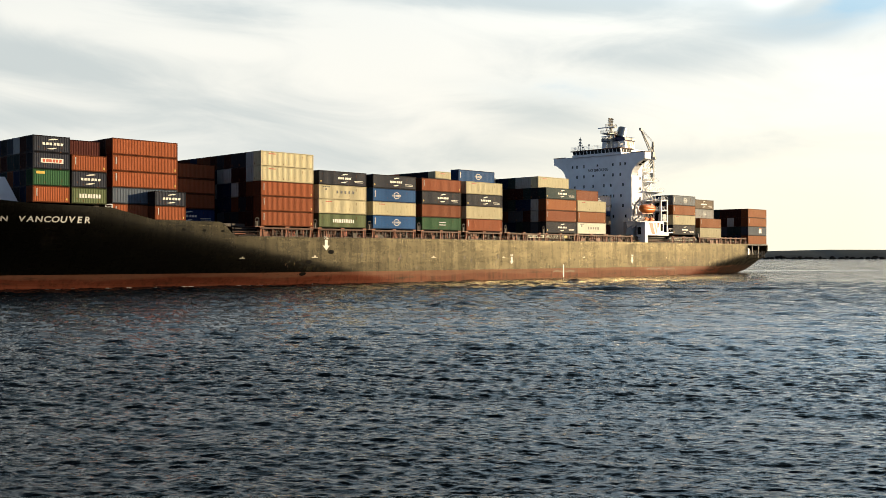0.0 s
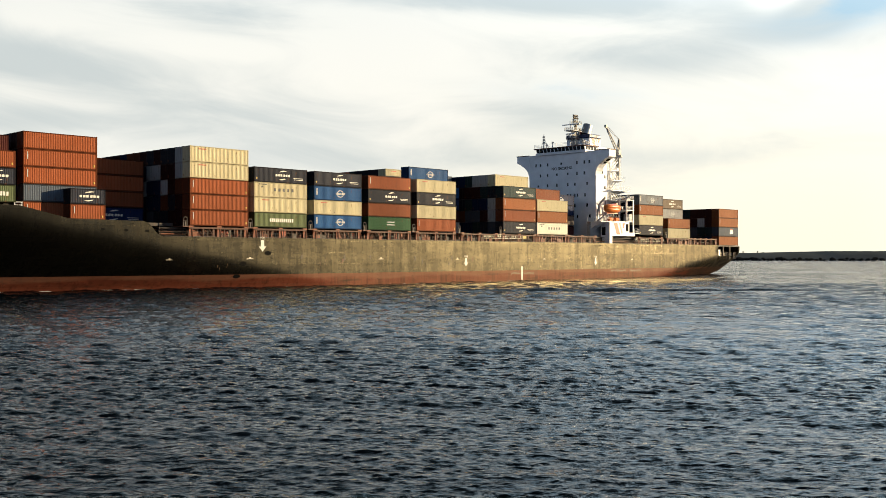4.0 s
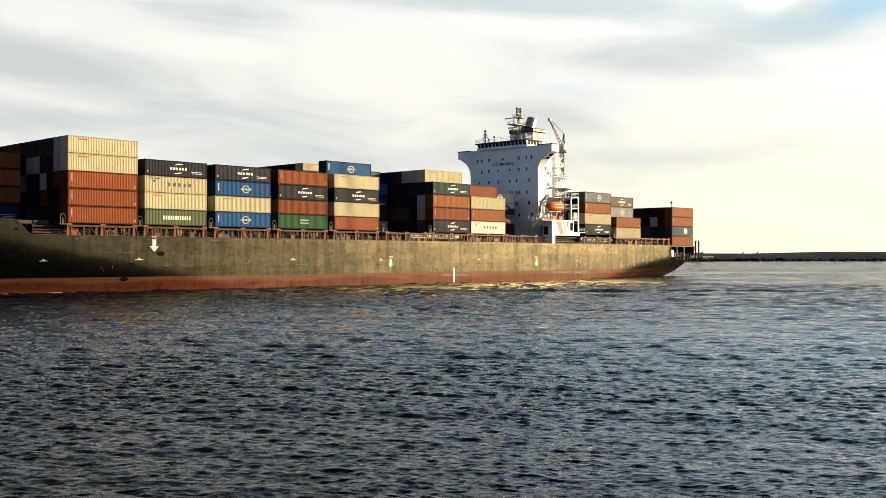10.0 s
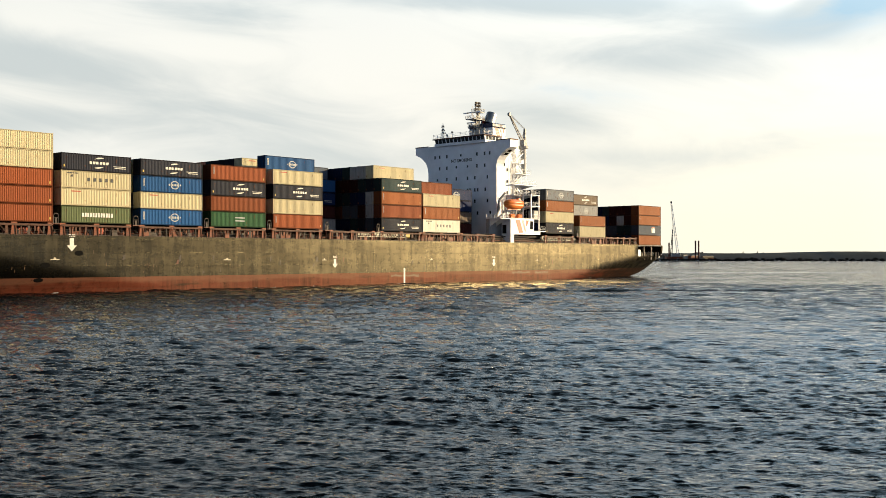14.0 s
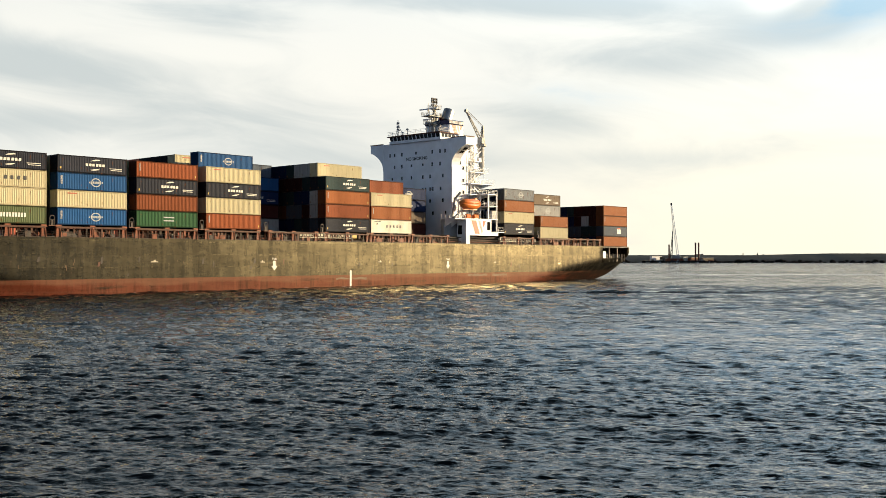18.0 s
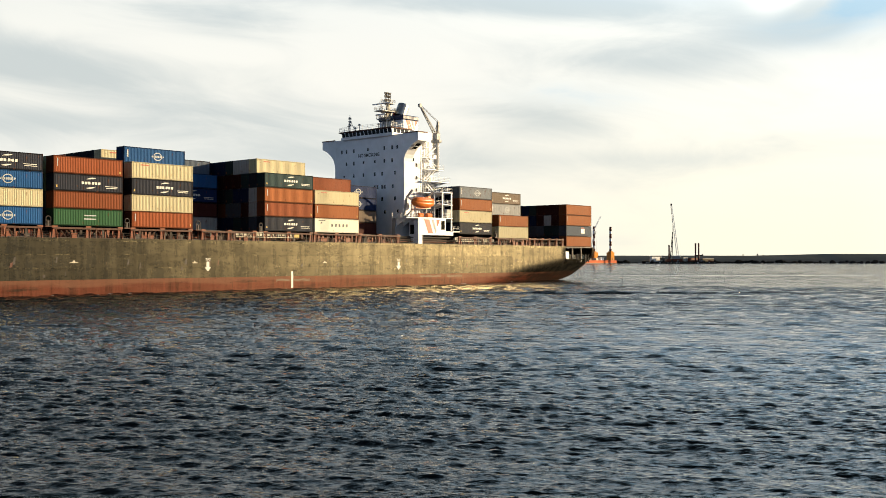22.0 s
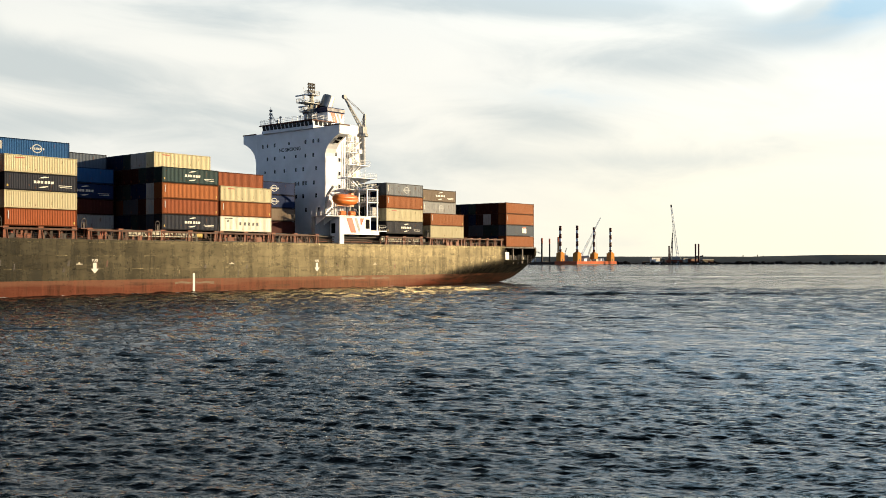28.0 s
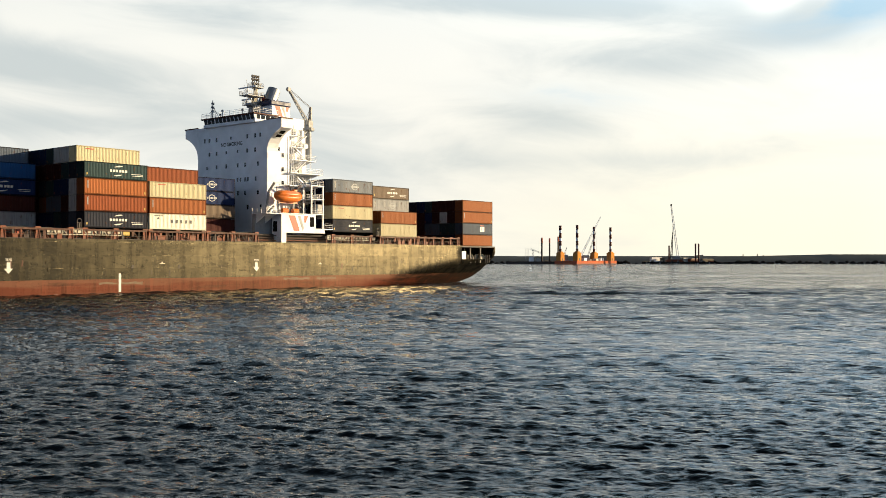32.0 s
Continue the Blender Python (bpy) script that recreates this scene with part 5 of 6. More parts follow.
# ---- containers ----
LONG, SHORT, WIDE, HIGH = 12.19, 5.95, 2.43, 2.72
PANEL_CACHE, TEMPLATES = {}, {}
COLOUR_WORDS = {"rust": "rust-red", "orange": "faded orange", "brown": "brown", "tan": "sand-coloured", "cream": "cream-white", "slate": "dark slate-grey", "navy": "navy blue",
                "blue": "blue", "green": "green", "olive": "pale olive-green", "grey": "weathered light grey", "taupe": "taupe-brown", "teal": "dark teal", "steelblue": "grey-blue", "bluegrey": "streaked weathered blue-grey", "maroon": "dark maroon"}


def corrugated(length, height, pitch, deep):
    """A trapezoid-ribbed steel panel in the x-z plane, its outer faces at y = 0."""
    n = max(3, round(length / pitch))
    p = length / n
    xs = []
    for i in range(n):
        a = -length / 2 + i * p
        xs += [(a, 0), (a + 0.28 * p, 0), (a + 0.5 * p, -deep), (a + 0.78 * p, -deep)]
    xs.append((length / 2, 0))
    s = Shape()
    s.add([(x, y, z) for x, y in xs for z in (0, height)], [(2 * i, 2 * i + 2, 2 * i + 3, 2 * i + 1) for i in range(len(xs) - 1)])
    return s


def panel_mesh(kind, colour, length):
    key = (kind, colour, length)
    if key in PANEL_CACHE:
        return PANEL_CACHE[key]
    mat = PAINT[colour]
    s = Shape()
    hl, hw = length / 2, WIDE / 2
    if kind == "side_panel":
        s = corrugated(length - 0.36, HIGH - 0.36, 0.28, 0.034)
        me = s.mesh(kind, mat)
    elif kind == "end_panel":
        # end walls take the darkened copy, their shade put into the colour
        me = corrugated(WIDE - 0.34, HIGH - 0.36, 0.26, 0.055).mesh(kind, GRIME_SHADE_PAINT[colour])
    elif kind == "frame":
        c = 0.18
        for sx in (-1, 1):
            for sy in (-1, 1):
                s.box(min(sx * hl, sx * (hl - c)), max(sx * hl, sx * (hl - c)), min(sy * hw, sy * (hw - c)), max(sy * hw, sy * (hw - c)), 0, HIGH)
        for z0, z1 in ((0.03, 0.2), (HIGH - 0.16, HIGH - 0.02)):
            for sy in (-1, 1):
                s.box(-hl + c, hl - c, min(sy * hw, sy * (hw - 0.1)) + 0.004 * sy, max(sy * hw, sy * (hw - 0.1)) - 0.004 * (sy > 0), z0, z1)
            for sx in (-1, 1):
                s.box(min(sx * hl, sx * (hl - 0.1)), max(sx * hl, sx * (hl - 0.1)), -hw + c, hw - c, z0, z1)
        s.box(-hl + 0.1, hl - 0.1, -hw + 0.1, hw - 0.1, 0.06, 0.16)
        me = s.mesh(kind, GRIME_SHADE_PAINT[colour])
    elif kind == "roof":
        s = corrugated(length - 0.2, WIDE - 0.2, 0.42, 0.03)
        s.v = [(x, z - (WIDE - 0.2) / 2, HIGH - 0.03 + y) for x, y, z in s.v]
        me = s.mesh(kind, mat)
    elif kind == "door":
        s.box(-0.03, 0.03, -0.51, 0.51, 0.2, HIGH - 0.18, 0.015)
        for y in (-0.25, 0.25):
            s.tube((-0.07, y, 0.1), (-0.07, y, HIGH - 0.1), 0.025, n=5)
            s.box(-0.09, -0.03, y - 0.02, y + 0.25, 1.1, 1.16)
        me = s.mesh(kind, mat)
    PANEL_CACHE[key] = me
    return me


def bars(s, u, v, widths, h, gap, slant=0.0):
    """A row of upright bars in place of lettering, centred on u."""
    total = sum(widths) + gap * (len(widths) - 1)
    x = u - total / 2
    s.cuts.append(len(s.f))
    if len(widths) > 4:
        widths, gap = [total], 0.0
        v, h = v + 0.15 * h, 0.7 * h
    for w in widths:
        outline(s, [(x, v), (x + w, v), (x + w + slant, v + h), (x + slant, v + h)])
        x += w + gap


def block_letters(s, u, v, n, w, h, gap, style=0):
    """A row of solid blocks with cut corners in place of lettering."""
    total = n * w + (n - 1) * gap
    x = u - total / 2
    c = 0.1 * w
    for k in range(n):
        s.cuts.append(len(s.f))
        lean = 0.10 * w if (k + style) % 2 else -0.04 * w
        outline(s, [(x + c, v), (x + w - c, v), (x + w, v + c), (x + w + lean, v + h - c), (x + w - c + lean, v + h), (x + c + lean, v + h), (x + lean, v + h - c), (x, v + c)])
        x += w + gap


def swoosh(s, u, v, r, a0, a1, thick):
    n = 10
    s.cuts.append(len(s.f))
    top, low = [], []
    for i in range(n + 1):
        a = radians(lerp(a0, a1, i / n))
        t = thick * math.sin(math.pi * (0.08 + 0.9 * i / n))
        top.append((u + r * math.cos(a), v + r * 0.62 * math.sin(a)))
        low.append((u + (r - t) * math.cos(a), v + (r * 0.62 - t) * math.sin(a)))
    outline(s, top + low[::-1])


def logo_parts(root, logo, length):
    """Owner's marks on the port side, as plain shapes."""
    at = pose(0, WIDE / 2 + 0.006, 0)
    k = 1.0 if length > 8 else 0.95

    def put(mat, fn, label=""):
        s = Shape()
        fn(s)
        for one in s.pieces():
            part("painted_mark", one, mat, root, label, at=at)

    if logo == "swoosh":
        u = 0.0 if length > 8 else 0.2
        if length > 8:
            u = 0.35

        def fn(s):
            block_letters(s, u - 0.88, 1.18, 3, 0.42, 0.42, 0.14)
            block_letters(s, u + 0.88, 1.18, 3, 0.42, 0.42, 0.14, 1)
            swoosh(s, u + 0.35, 1.36, 1.5, 70, 140, 0.22)
            swoosh(s, u - 0.35, 1.44, 1.5, 250, 320, 0.22)
        put(M_WHITE_MARK, fn, "white arcs and bars of an owner's mark")
        if length > 8:
            put(M_WHITE_MARK, lambda s: (bars(s, 4.0, 0.92, [0.16] * 11, 0.14, 0.05), bars(s, 4.1, 0.66, [0.16] * 10, 0.14, 0.05)))
            put(M_YELLOW, lambda s: outline(s, [(-5.7, 0.5), (-5.45, 0.5), (-5.45, 0.85), (-5.7, 0.85)]))
    elif logo == "redbox":
        put(M_WHITE_MARK, lambda s: outline(s, [(-1.7, 1.0), (1.9, 1.0), (1.9, 1.75), (-1.7, 1.75)]))
        at = pose(0, WIDE / 2 + 0.014, 0)
        put(M_RED_MARK, lambda s: block_letters(s, 0.1, 1.12, 6, 0.42, 0.5, 0.1))
    elif logo == "dark_letters":
        put(M_DARK_MARK, lambda s: block_letters(s, 0.6, 1.14, 5, 0.46, 0.58, 0.56))
        put(M_DARK_MARK, lambda s: (bars(s, -4.2, 2.25, [0.3, 0.5, 0.2, 0.6], 0.16, 0.08), outline(s, [(-4.6, 1.7), (-4.1, 1.75), (-4.2, 2.1), (-4.5, 2.0)])))
    elif logo == "white_letters":
        n = 12 if length > 8 else 8
        put(M_WHITE_MARK, lambda s: block_letters(s, 0.1, 1.0, n, 0.32, 0.66, 0.14))
    elif logo == "emblem":
        def fn(s):
            for half in (0, 180):
                turn = [radians(half + 20 * i) for i in range(10)]
                s.cuts.append(len(s.f))
                outline(s, [(0.5 + 0.86 * math.cos(q), 1.35 + 0.70 * math.sin(q)) for q in turn] + [(0.5 + 0.70 * math.cos(q), 1.35 + 0.56 * math.sin(q)) for q in turn[::-1]])
            block_letters(s, 0.5, 1.17, 4, 0.24, 0.36, 0.09)
            s.cuts.append(len(s.f))
            outline(s, [(-0.75, 1.3), (-0.5, 1.12), (-0.5, 1.58)])
            s.cuts.append(len(s.f))
            outline(s, [(1.75, 1.4), (1.5, 1.12), (1.5, 1.58)])
        put(M_PALE_MARK, fn, "faded white ring-shaped emblem")
        put(M_WHITE_MARK, lambda s: bars(s, -5.4, 0.9, [0.10, 0.07], 1.3, 0.08))
    elif logo == "red_dash":
        put(M_RED_MARK, lambda s: bars(s, -3.6, 2.12, [0.26, 0.26, 0.26, 0.26, 0.26], 0.24, 0.07))
    elif logo == "tall_mark":
        put(M_PALE_MARK, lambda s: outline(s, [(-length / 2 + 0.60, 1.05), (-length / 2 + 0.74, 1.05), (-length / 2 + 0.74, 2.3), (-length / 2 + 0.60, 2.3)]))
        put(M_YELLOW, lambda s: outline(s, [(length / 2 - 0.62, 0.45), (length / 2 - 0.4, 0.45), (length / 2 - 0.4, 0.8), (length / 2 - 0.62, 0.8)]))
    elif logo == "plate":
        put(M_WHITE_MARK, lambda s: (outline(s, [(0.9, 0.75), (2.7, 0.75), (2.7, 1.0), (0.9, 1.0)]), block_letters(s, 1.8, 1.0, 3, 0.55, 0.95, 0.06)))
        put(M_RED_MARK, lambda s: outline(s, [(1.0, 2.1), (2.6, 2.1), (2.6, 2.3), (1.0, 2.3)]))
    elif logo == "two_lines":
        put(M_PALE_MARK, lambda s: (bars(s, 0.2, 1.55, [0.2] * 8, 0.26, 0.07), bars(s, 0.2, 1.0, [0.2] * 8, 0.26, 0.07)))
    elif logo == "yellow_tag":
        put(M_YELLOW, lambda s: outline(s, [(-length / 2 + 0.5, 1.9), (-length / 2 + 1.9, 1.9), (-length / 2 + 1.9, 2.35), (-length / 2 + 0.5, 2.35)]))


def container(colour, m, logo="", length=LONG):
    """A steel shipping container at the pose m (base centre) in ship space."""
    key = (colour, logo, length)
    if key in TEMPLATES:
        return aboard(copy_thing(TEMPLATES[key], m), m)
    words = {"swoosh": " with a white swoosh mark", "dark_letters": " with dark block lettering", "white_letters": " with white block lettering", "emblem": " with a white ring emblem",
             "red_dash": " with a small red mark", "tall_mark": " with small white side marks", "plate": " with a white and red mark", "two_lines": " with faint lettering",
             "redbox": " with a red and white mark", "yellow_tag": " with a yellow tag"}.get(logo, "")
    size = "forty-foot" if length > 8 else "twenty-foot"
    root = thing("shipping_container", f"{COLOUR_WORDS[colour]} {size} container{words or ' stacked on deck'}", "container", "containers on deck")
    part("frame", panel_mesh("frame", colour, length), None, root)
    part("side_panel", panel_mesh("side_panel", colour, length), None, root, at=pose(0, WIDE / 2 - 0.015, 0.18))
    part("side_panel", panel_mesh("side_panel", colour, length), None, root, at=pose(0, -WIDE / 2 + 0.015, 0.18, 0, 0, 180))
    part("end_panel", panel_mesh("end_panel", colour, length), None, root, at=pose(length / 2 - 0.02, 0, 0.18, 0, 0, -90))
    part("roof", panel_mesh("roof", colour, length), None, root)
    for y in (-0.52, 0.52):
        part("door", panel_mesh("door", colour, length), None, root, at=pose(-length / 2 + 0.06, y, 0))
    if logo:
        logo_parts(root, logo, length)
    TEMPLATES[key] = root
    return aboard(root, m)


def hidden_block(x0, x1, slots, base, tier):
    """Containers inside a bay, closed in on all sides: plain ribbed boxes in one mesh."""
    if not slots:
        return
    s = Shape()
    for k, j in slots:
        y, z = row_y(k), base + tier * j
        s.box(x0, x1, y - WIDE / 2, y + WIDE / 2, z, z + tier - 0.03)
    me = s.mesh("container_stack", M_MIXED)
    ob = tagged(new("container_stack", me), "inner stacks of mixed rust, blue and tan containers", "containers", kind="stuff")
    aboard(ob, pose(0, 0, 0))


def mixed_paint():
    n = Nodes("mixed_container_paint", 0.55)
    geo = n.t.nodes.new("ShaderNodeNewGeometry")
    r = n.t.nodes.new("ShaderNodeValToRGB")
    n.put(geo.outputs["Random Per Island"], r.inputs[0])
    r.color_ramp.interpolation = "CONSTANT"
    cols = ((0, (0.34, 0.09, 0.036)), (0.3, (0.03, 0.1, 0.235)), (0.42, (0.05, 0.058, 0.072)), (0.6, (0.56, 0.44, 0.235)), (0.72, (0.21, 0.062, 0.032)), (0.88, (0.15, 0.19, 0.095)))
    for i, (p, c) in enumerate(cols):
        e = r.color_ramp.elements[i] if i < 2 else r.color_ramp.elements.new(p)
        e.position, e.color = p, (*c, 1)
    col = n.mix(n.span(n.noise(0.6, 4.0), 0.35, 0.75, 0.0, 0.5), r.outputs[0], (0.06, 0.035, 0.022))
    w = n.t.nodes.new("ShaderNodeTexWave")
    n.put(n.scaled((1, 1, 1)), w.inputs["Vector"])
    w.inputs["Scale"].default_value = 1.1
    return n.done(col, None, n.bump(w.outputs["Fac"], 0.05, 0.6))


M_MIXED = mixed_paint()
POOL = ["maroon", "maroon", "brown", "maroon", "slate", "slate", "navy", "navy", "teal", "grey", "steelblue", "slate", "navy"]


def stacked(tier):
    """Stretch of a container's height so that it fills its tier, but for the corner castings."""
    return Matrix.Diagonal((1, 1, (tier - 0.02) / HIGH, 1))


def fill_bay(key, heights, shown, special, base=11.26, tier=TIER, length=None):
    """heights: tiers of each of the 13 rows. shown: rows whose containers are things. special: {(row, tier): (colour, mark)}."""
    x0, x1 = BAYS[key]
    rng = random.Random(hash_of(key))
    hidden = []
    for k in range(1, 14):
        for j in range(heights[k - 1]):
            col, logo = special.get((k, j), (rng.choice(POOL), ""))
            if (k, j) in special or k in shown:
                container(col, pose((x0 + x1) / 2, row_y(k) + rng.uniform(-0.015, 0.015), base + tier * j) @ stacked(tier), logo)
            else:
                hidden.append((k, j))
    hidden_block(x0 + 0.01, x1 - 0.01, hidden, base, tier)


def hash_of(key):
    return sum(ord(c) * (i + 3) for i, c in enumerate(key))


def load_cargo():
    up = lambda row, *cols: {(row, j): c for j, c in enumerate(cols)}
    sw, td, rd = "swoosh", "tall_mark", "red_dash"
    fill_bay("S", [4] * 13, range(1, 9), {**up(1, ("orange", ""), ("steelblue", "plate"), ("orange", td), ("orange", "")), (2, 3): ("maroon", ""), (3, 3): ("maroon", ""), (4, 3): ("maroon", ""),
                                          (5, 3): ("teal", ""), (6, 3): ("navy", ""), (2, 2): ("maroon", ""), (3, 2): ("grey", ""), (4, 1): ("steelblue", ""), (5, 1): ("steelblue", ""), (6, 2): ("maroon", "")}, base=9.2, tier=2.83)
    fill_bay("A2", [2, 4, 4, 4, 4, 4, 4, 4, 4, 4, 4, 4, 2], (), {**up(1, ("tan", ""), ("orange", td)), **up(2, ("slate", ""), ("brown", ""), ("grey", "emblem"), ("taupe", sw))}, base=11.05, tier=2.86)
    fill_bay("A", [4] * 13, (2, 3), {**up(1, ("slate", sw), ("tan", rd), ("orange", td), ("bluegrey", "emblem")), **up(2, ("navy", ""), ("grey", ""), ("navy", ""), ("navy", "")), **up(3, ("navy", ""), ("slate", ""), ("navy", ""), ("navy", ""))}, base=11.7, tier=2.82)
    # this bay's shade is put into its paints: navy for blue, taupe for tan
    fill_bay("d", [0, 0, 0, 4, 4, 4, 4, 4, 4, 4, 4, 0, 0], (5, 6), up(4, ("maroon", ""), ("taupe", ""), ("navy", "emblem"), ("navy", "emblem")), tier=2.68)
    fill_bay("b8", [3] + [4] * 11 + [3], (), {**up(1, ("cream", "dark_letters"), ("orange", td), ("tan", rd)), **up(2, ("rust", ""), ("slate", ""), ("brown", ""), ("rust", ""))}, tier=2.84)
    fill_bay("b7", [4] + [5] * 11 + [4], range(1, 11), {**up(1, ("slate", sw), ("rust", td), ("orange", td), ("teal", sw)), **up(2, ("slate", ""), ("grey", ""), ("grey", ""), ("slate", ""), ("tan", rd)),
                                                       (3, 4): ("grey", ""), (4, 4): ("grey", ""), (5, 4): ("teal", ""), (6, 4): ("navy", ""), (3, 3): ("teal", ""), (4, 3): ("maroon", ""), (5, 3): ("maroon", ""),
                                                       (3, 2): ("navy", ""), (4, 2): ("navy", ""), (5, 2): ("teal", ""), (5, 1): ("steelblue", ""), (3, 1): ("maroon", ""), (2, 0): ("steelblue", ""), (4, 1): ("steelblue", "")})
    fill_bay("c", [0, 0, 0, 0, 0, 4, 5, 5, 5, 5, 5, 4, 0], range(7, 10), {**up(6, ("grey", ""), ("maroon", ""), ("navy", sw), ("blue", "")), (7, 4): ("steelblue", ""), (8, 4): ("teal", ""), (9, 4): ("teal", "")})
    fill_bay("b6", [4, 5, 4, 4, 5, 5, 5, 5, 5, 5, 5, 4, 4], (2,), {**up(1, ("rust", td), ("tan", ""), ("slate", sw), ("tan", rd)), (2, 4): ("blue", "emblem"), (5, 4): ("tan", rd), (6, 4): ("slate", ""), (7, 4): ("slate", ""), (8, 4): ("slate", ""), (9, 4): ("teal", "")})
    fill_bay("b5", [4] * 13, (), up(1, ("green", "two_lines"), ("brown", ""), ("slate", sw), ("rust", td)))
    fill_bay("b4", [4] * 13, (), up(1, ("blue", "emblem"), ("tan", rd), ("blue", "emblem"), ("slate", sw)))
    fill_bay("b3", [4] * 13, (), {**up(1, ("olive", "white_letters"), ("tan", rd), ("tan", "dark_letters"), ("slate", sw)), (2, 0): ("slate", ""), (2, 1): ("slate", ""), (2, 3): ("slate", "")})
    fill_bay("b2", [5] * 13, range(1, 14), {**up(1, ("rust", td), ("rust", td), ("rust", td), ("tan", rd), ("tan", rd)), **up(2, ("maroon", ""), ("maroon", ""), ("brown", ""), ("grey", ""), ("grey", "")),
                                           (3, 4): ("slate", ""), (3, 3): ("maroon", ""), (4, 3): ("maroon", ""), (5, 3): ("grey", ""), (6, 3): ("grey", ""), (7, 3): ("navy", ""), (8, 3): ("grey", ""), (4, 2): ("grey", ""), (5, 2): ("navy", ""),
                                           (6, 2): ("navy", ""), (7, 2): ("grey", ""), (5, 1): ("navy", ""), (6, 1): ("navy", ""), (4, 4): ("slate", ""), (5, 4): ("maroon", ""), (6, 4): ("slate", ""), (7, 4): ("maroon", ""), (8, 4): ("brown", ""), (9, 4): ("brown", ""), (10, 4): ("navy", "")})
    fill_bay("e", [0, 0, 0, 0, 0, 4, 4, 4, 4, 4, 4, 0, 0], (), up(6, ("navy", sw), ("brown", ""), ("rust", ""), ("brown", "")), base=11.75, tier=2.85)
    fill_bay("b1", [0, 5, 5, 5, 5, 5, 5, 5, 5, 5, 5, 5, 2], (3, 4), {**up(2, ("rust", td), ("steelblue", ""), ("rust", td), ("rust", td), ("rust", "")), (3, 4): ("maroon", "")}, base=11.75, tier=2.75)
    # twenty-foot stacks
    y1 = row_y(1)
    x0, x1 = BAYS["b1"]
    for j, (c, l) in enumerate((("rust", td), ("slate", sw))):
        container(c, pose(x0 + SHORT / 2 - 0.2, y1, 11.75 + 2.5 * j) @ stacked(2.5), l, SHORT)
    x0, x1 = BAYS["w"]
    rng = random.Random(77)
    for j, (c, l) in enumerate((("rust", td), ("green", "yellow_tag"), ("slate", "redbox"), ("slate", sw))):
        container(c, pose(x1 - SHORT / 2, y1, 14.1 + 2.62 * j) @ stacked(2.62), l, SHORT)
    for j, (c, l) in enumerate((("olive", "white_letters"), ("slate", sw), ("rust", td))):
        container(c, pose(x0 + SHORT / 2, y1, 14.1 + 2.62 * j) @ stacked(2.62), l, SHORT)
    for k in range(2, 13):
        for j in range(4):
            if k < 9:
                col = "maroon" if (k == 2 and j == 3) else rng.choice(POOL)
                container(col, pose(x1 - SHORT / 2, row_y(k), 14.1 + 2.62 * j) @ stacked(2.62), "", SHORT)
            if k == 2:
                container(rng.choice(("maroon", "brown", "slate")), pose(x0 + SHORT / 2, row_y(k), 14.1 + 2.62 * j) @ stacked(2.62), "", SHORT)
    hidden_block(x0, x0 + SHORT, [(k, j) for k in range(3, 13) for j in range(4)], 14.1, 2.62)
    hidden_block(x1 - SHORT, x1, [(k, j) for k in range(9, 13) for j in range(4)], 14.1, 2.62)


load_cargo()


# ---- far shore ----
def px_x(px, d):
    """World x of a column of the view, d metres out."""
    return (px - 784) / 1771.5 * d


def build_shore():
    rng = random.Random(31)
    # low land along the horizon
    s = Shape()
    xs = np.arange(-900, 2600, 9.0)
    prof = []
    for x in xs:
        h = 10.2 + 0.3 * noise.noise((x * 0.01, 0, 0)) + 0.4 * noise.noise((x * 0.05, 3, 0))
        if x > 522:
            h += 2.4 * min(1, (x - 522) / 12)
        prof.append(h)
    v = []
    for x, h in zip(xs, prof):
        y = 1330 + 0.02 * x
        v += [(x, y, -1), (x, y + 12, h * 0.45), (x, y + 30, h * 0.8), (x, y + 60, h), (x, y + 400, h * 0.9), (x, y + 420, -1)]
    s.add(v, [(6 * i + j, 6 * i + j + 1, 6 * i + 7 + j, 6 * i + 6 + j) for i in range(len(xs) - 1) for j in range(5)])
    me = s.mesh("shore", M_LAND, True)
    tagged(new("shore_land", me), "low dark scrub-covered shore along the horizon", "shore", kind="structure")
    s = Shape()
    for x, w, h in ((352, 9, 0.8), (361, 1.5, 1.6), (418, 0.8, 2.0), (438, 0.8, 2.2), (446, 1, 1.0)):
        s.box(x, x + w, 1395, 1397, 9.5, 10.5 + h)
    tagged(new("shore_sheds", s.mesh("shore_sheds", M_ROCK)), "small far sheds and posts on the shore", "sheds", kind="stuff")
    # rubble breakwater in separate dark lengths
    x = -300.0
    while x < 1500:
        w = rng.uniform(34, 62)
        s = Shape()
        bm = bmesh.new()
        for k in range(int(w / 2.2)):
            c = Vector((x + rng.uniform(0, w), 1235 + rng.uniform(-4, 4), rng.uniform(-0.3, 2.8)))
            r = rng.uniform(1.5, 3.0)
            q = bmesh.ops.create_icosphere(bm, subdivisions=1, radius=r)["verts"]
            for p in q:
                p.co = Vector((p.co.x * 1.3, p.co.y, p.co.z * 0.8)) * rng.uniform(0.8, 1.15) + c
        s.bm(bm)
        tagged(new("breakwater_mound", s.mesh("breakwater_mound", M_ROCK if rng.random() < 0.85 else M_SAND)), "dark rubble mound of a low breakwater", "breakwater", kind="stuff")
        x += w + rng.uniform(2, 7)


build_shore()


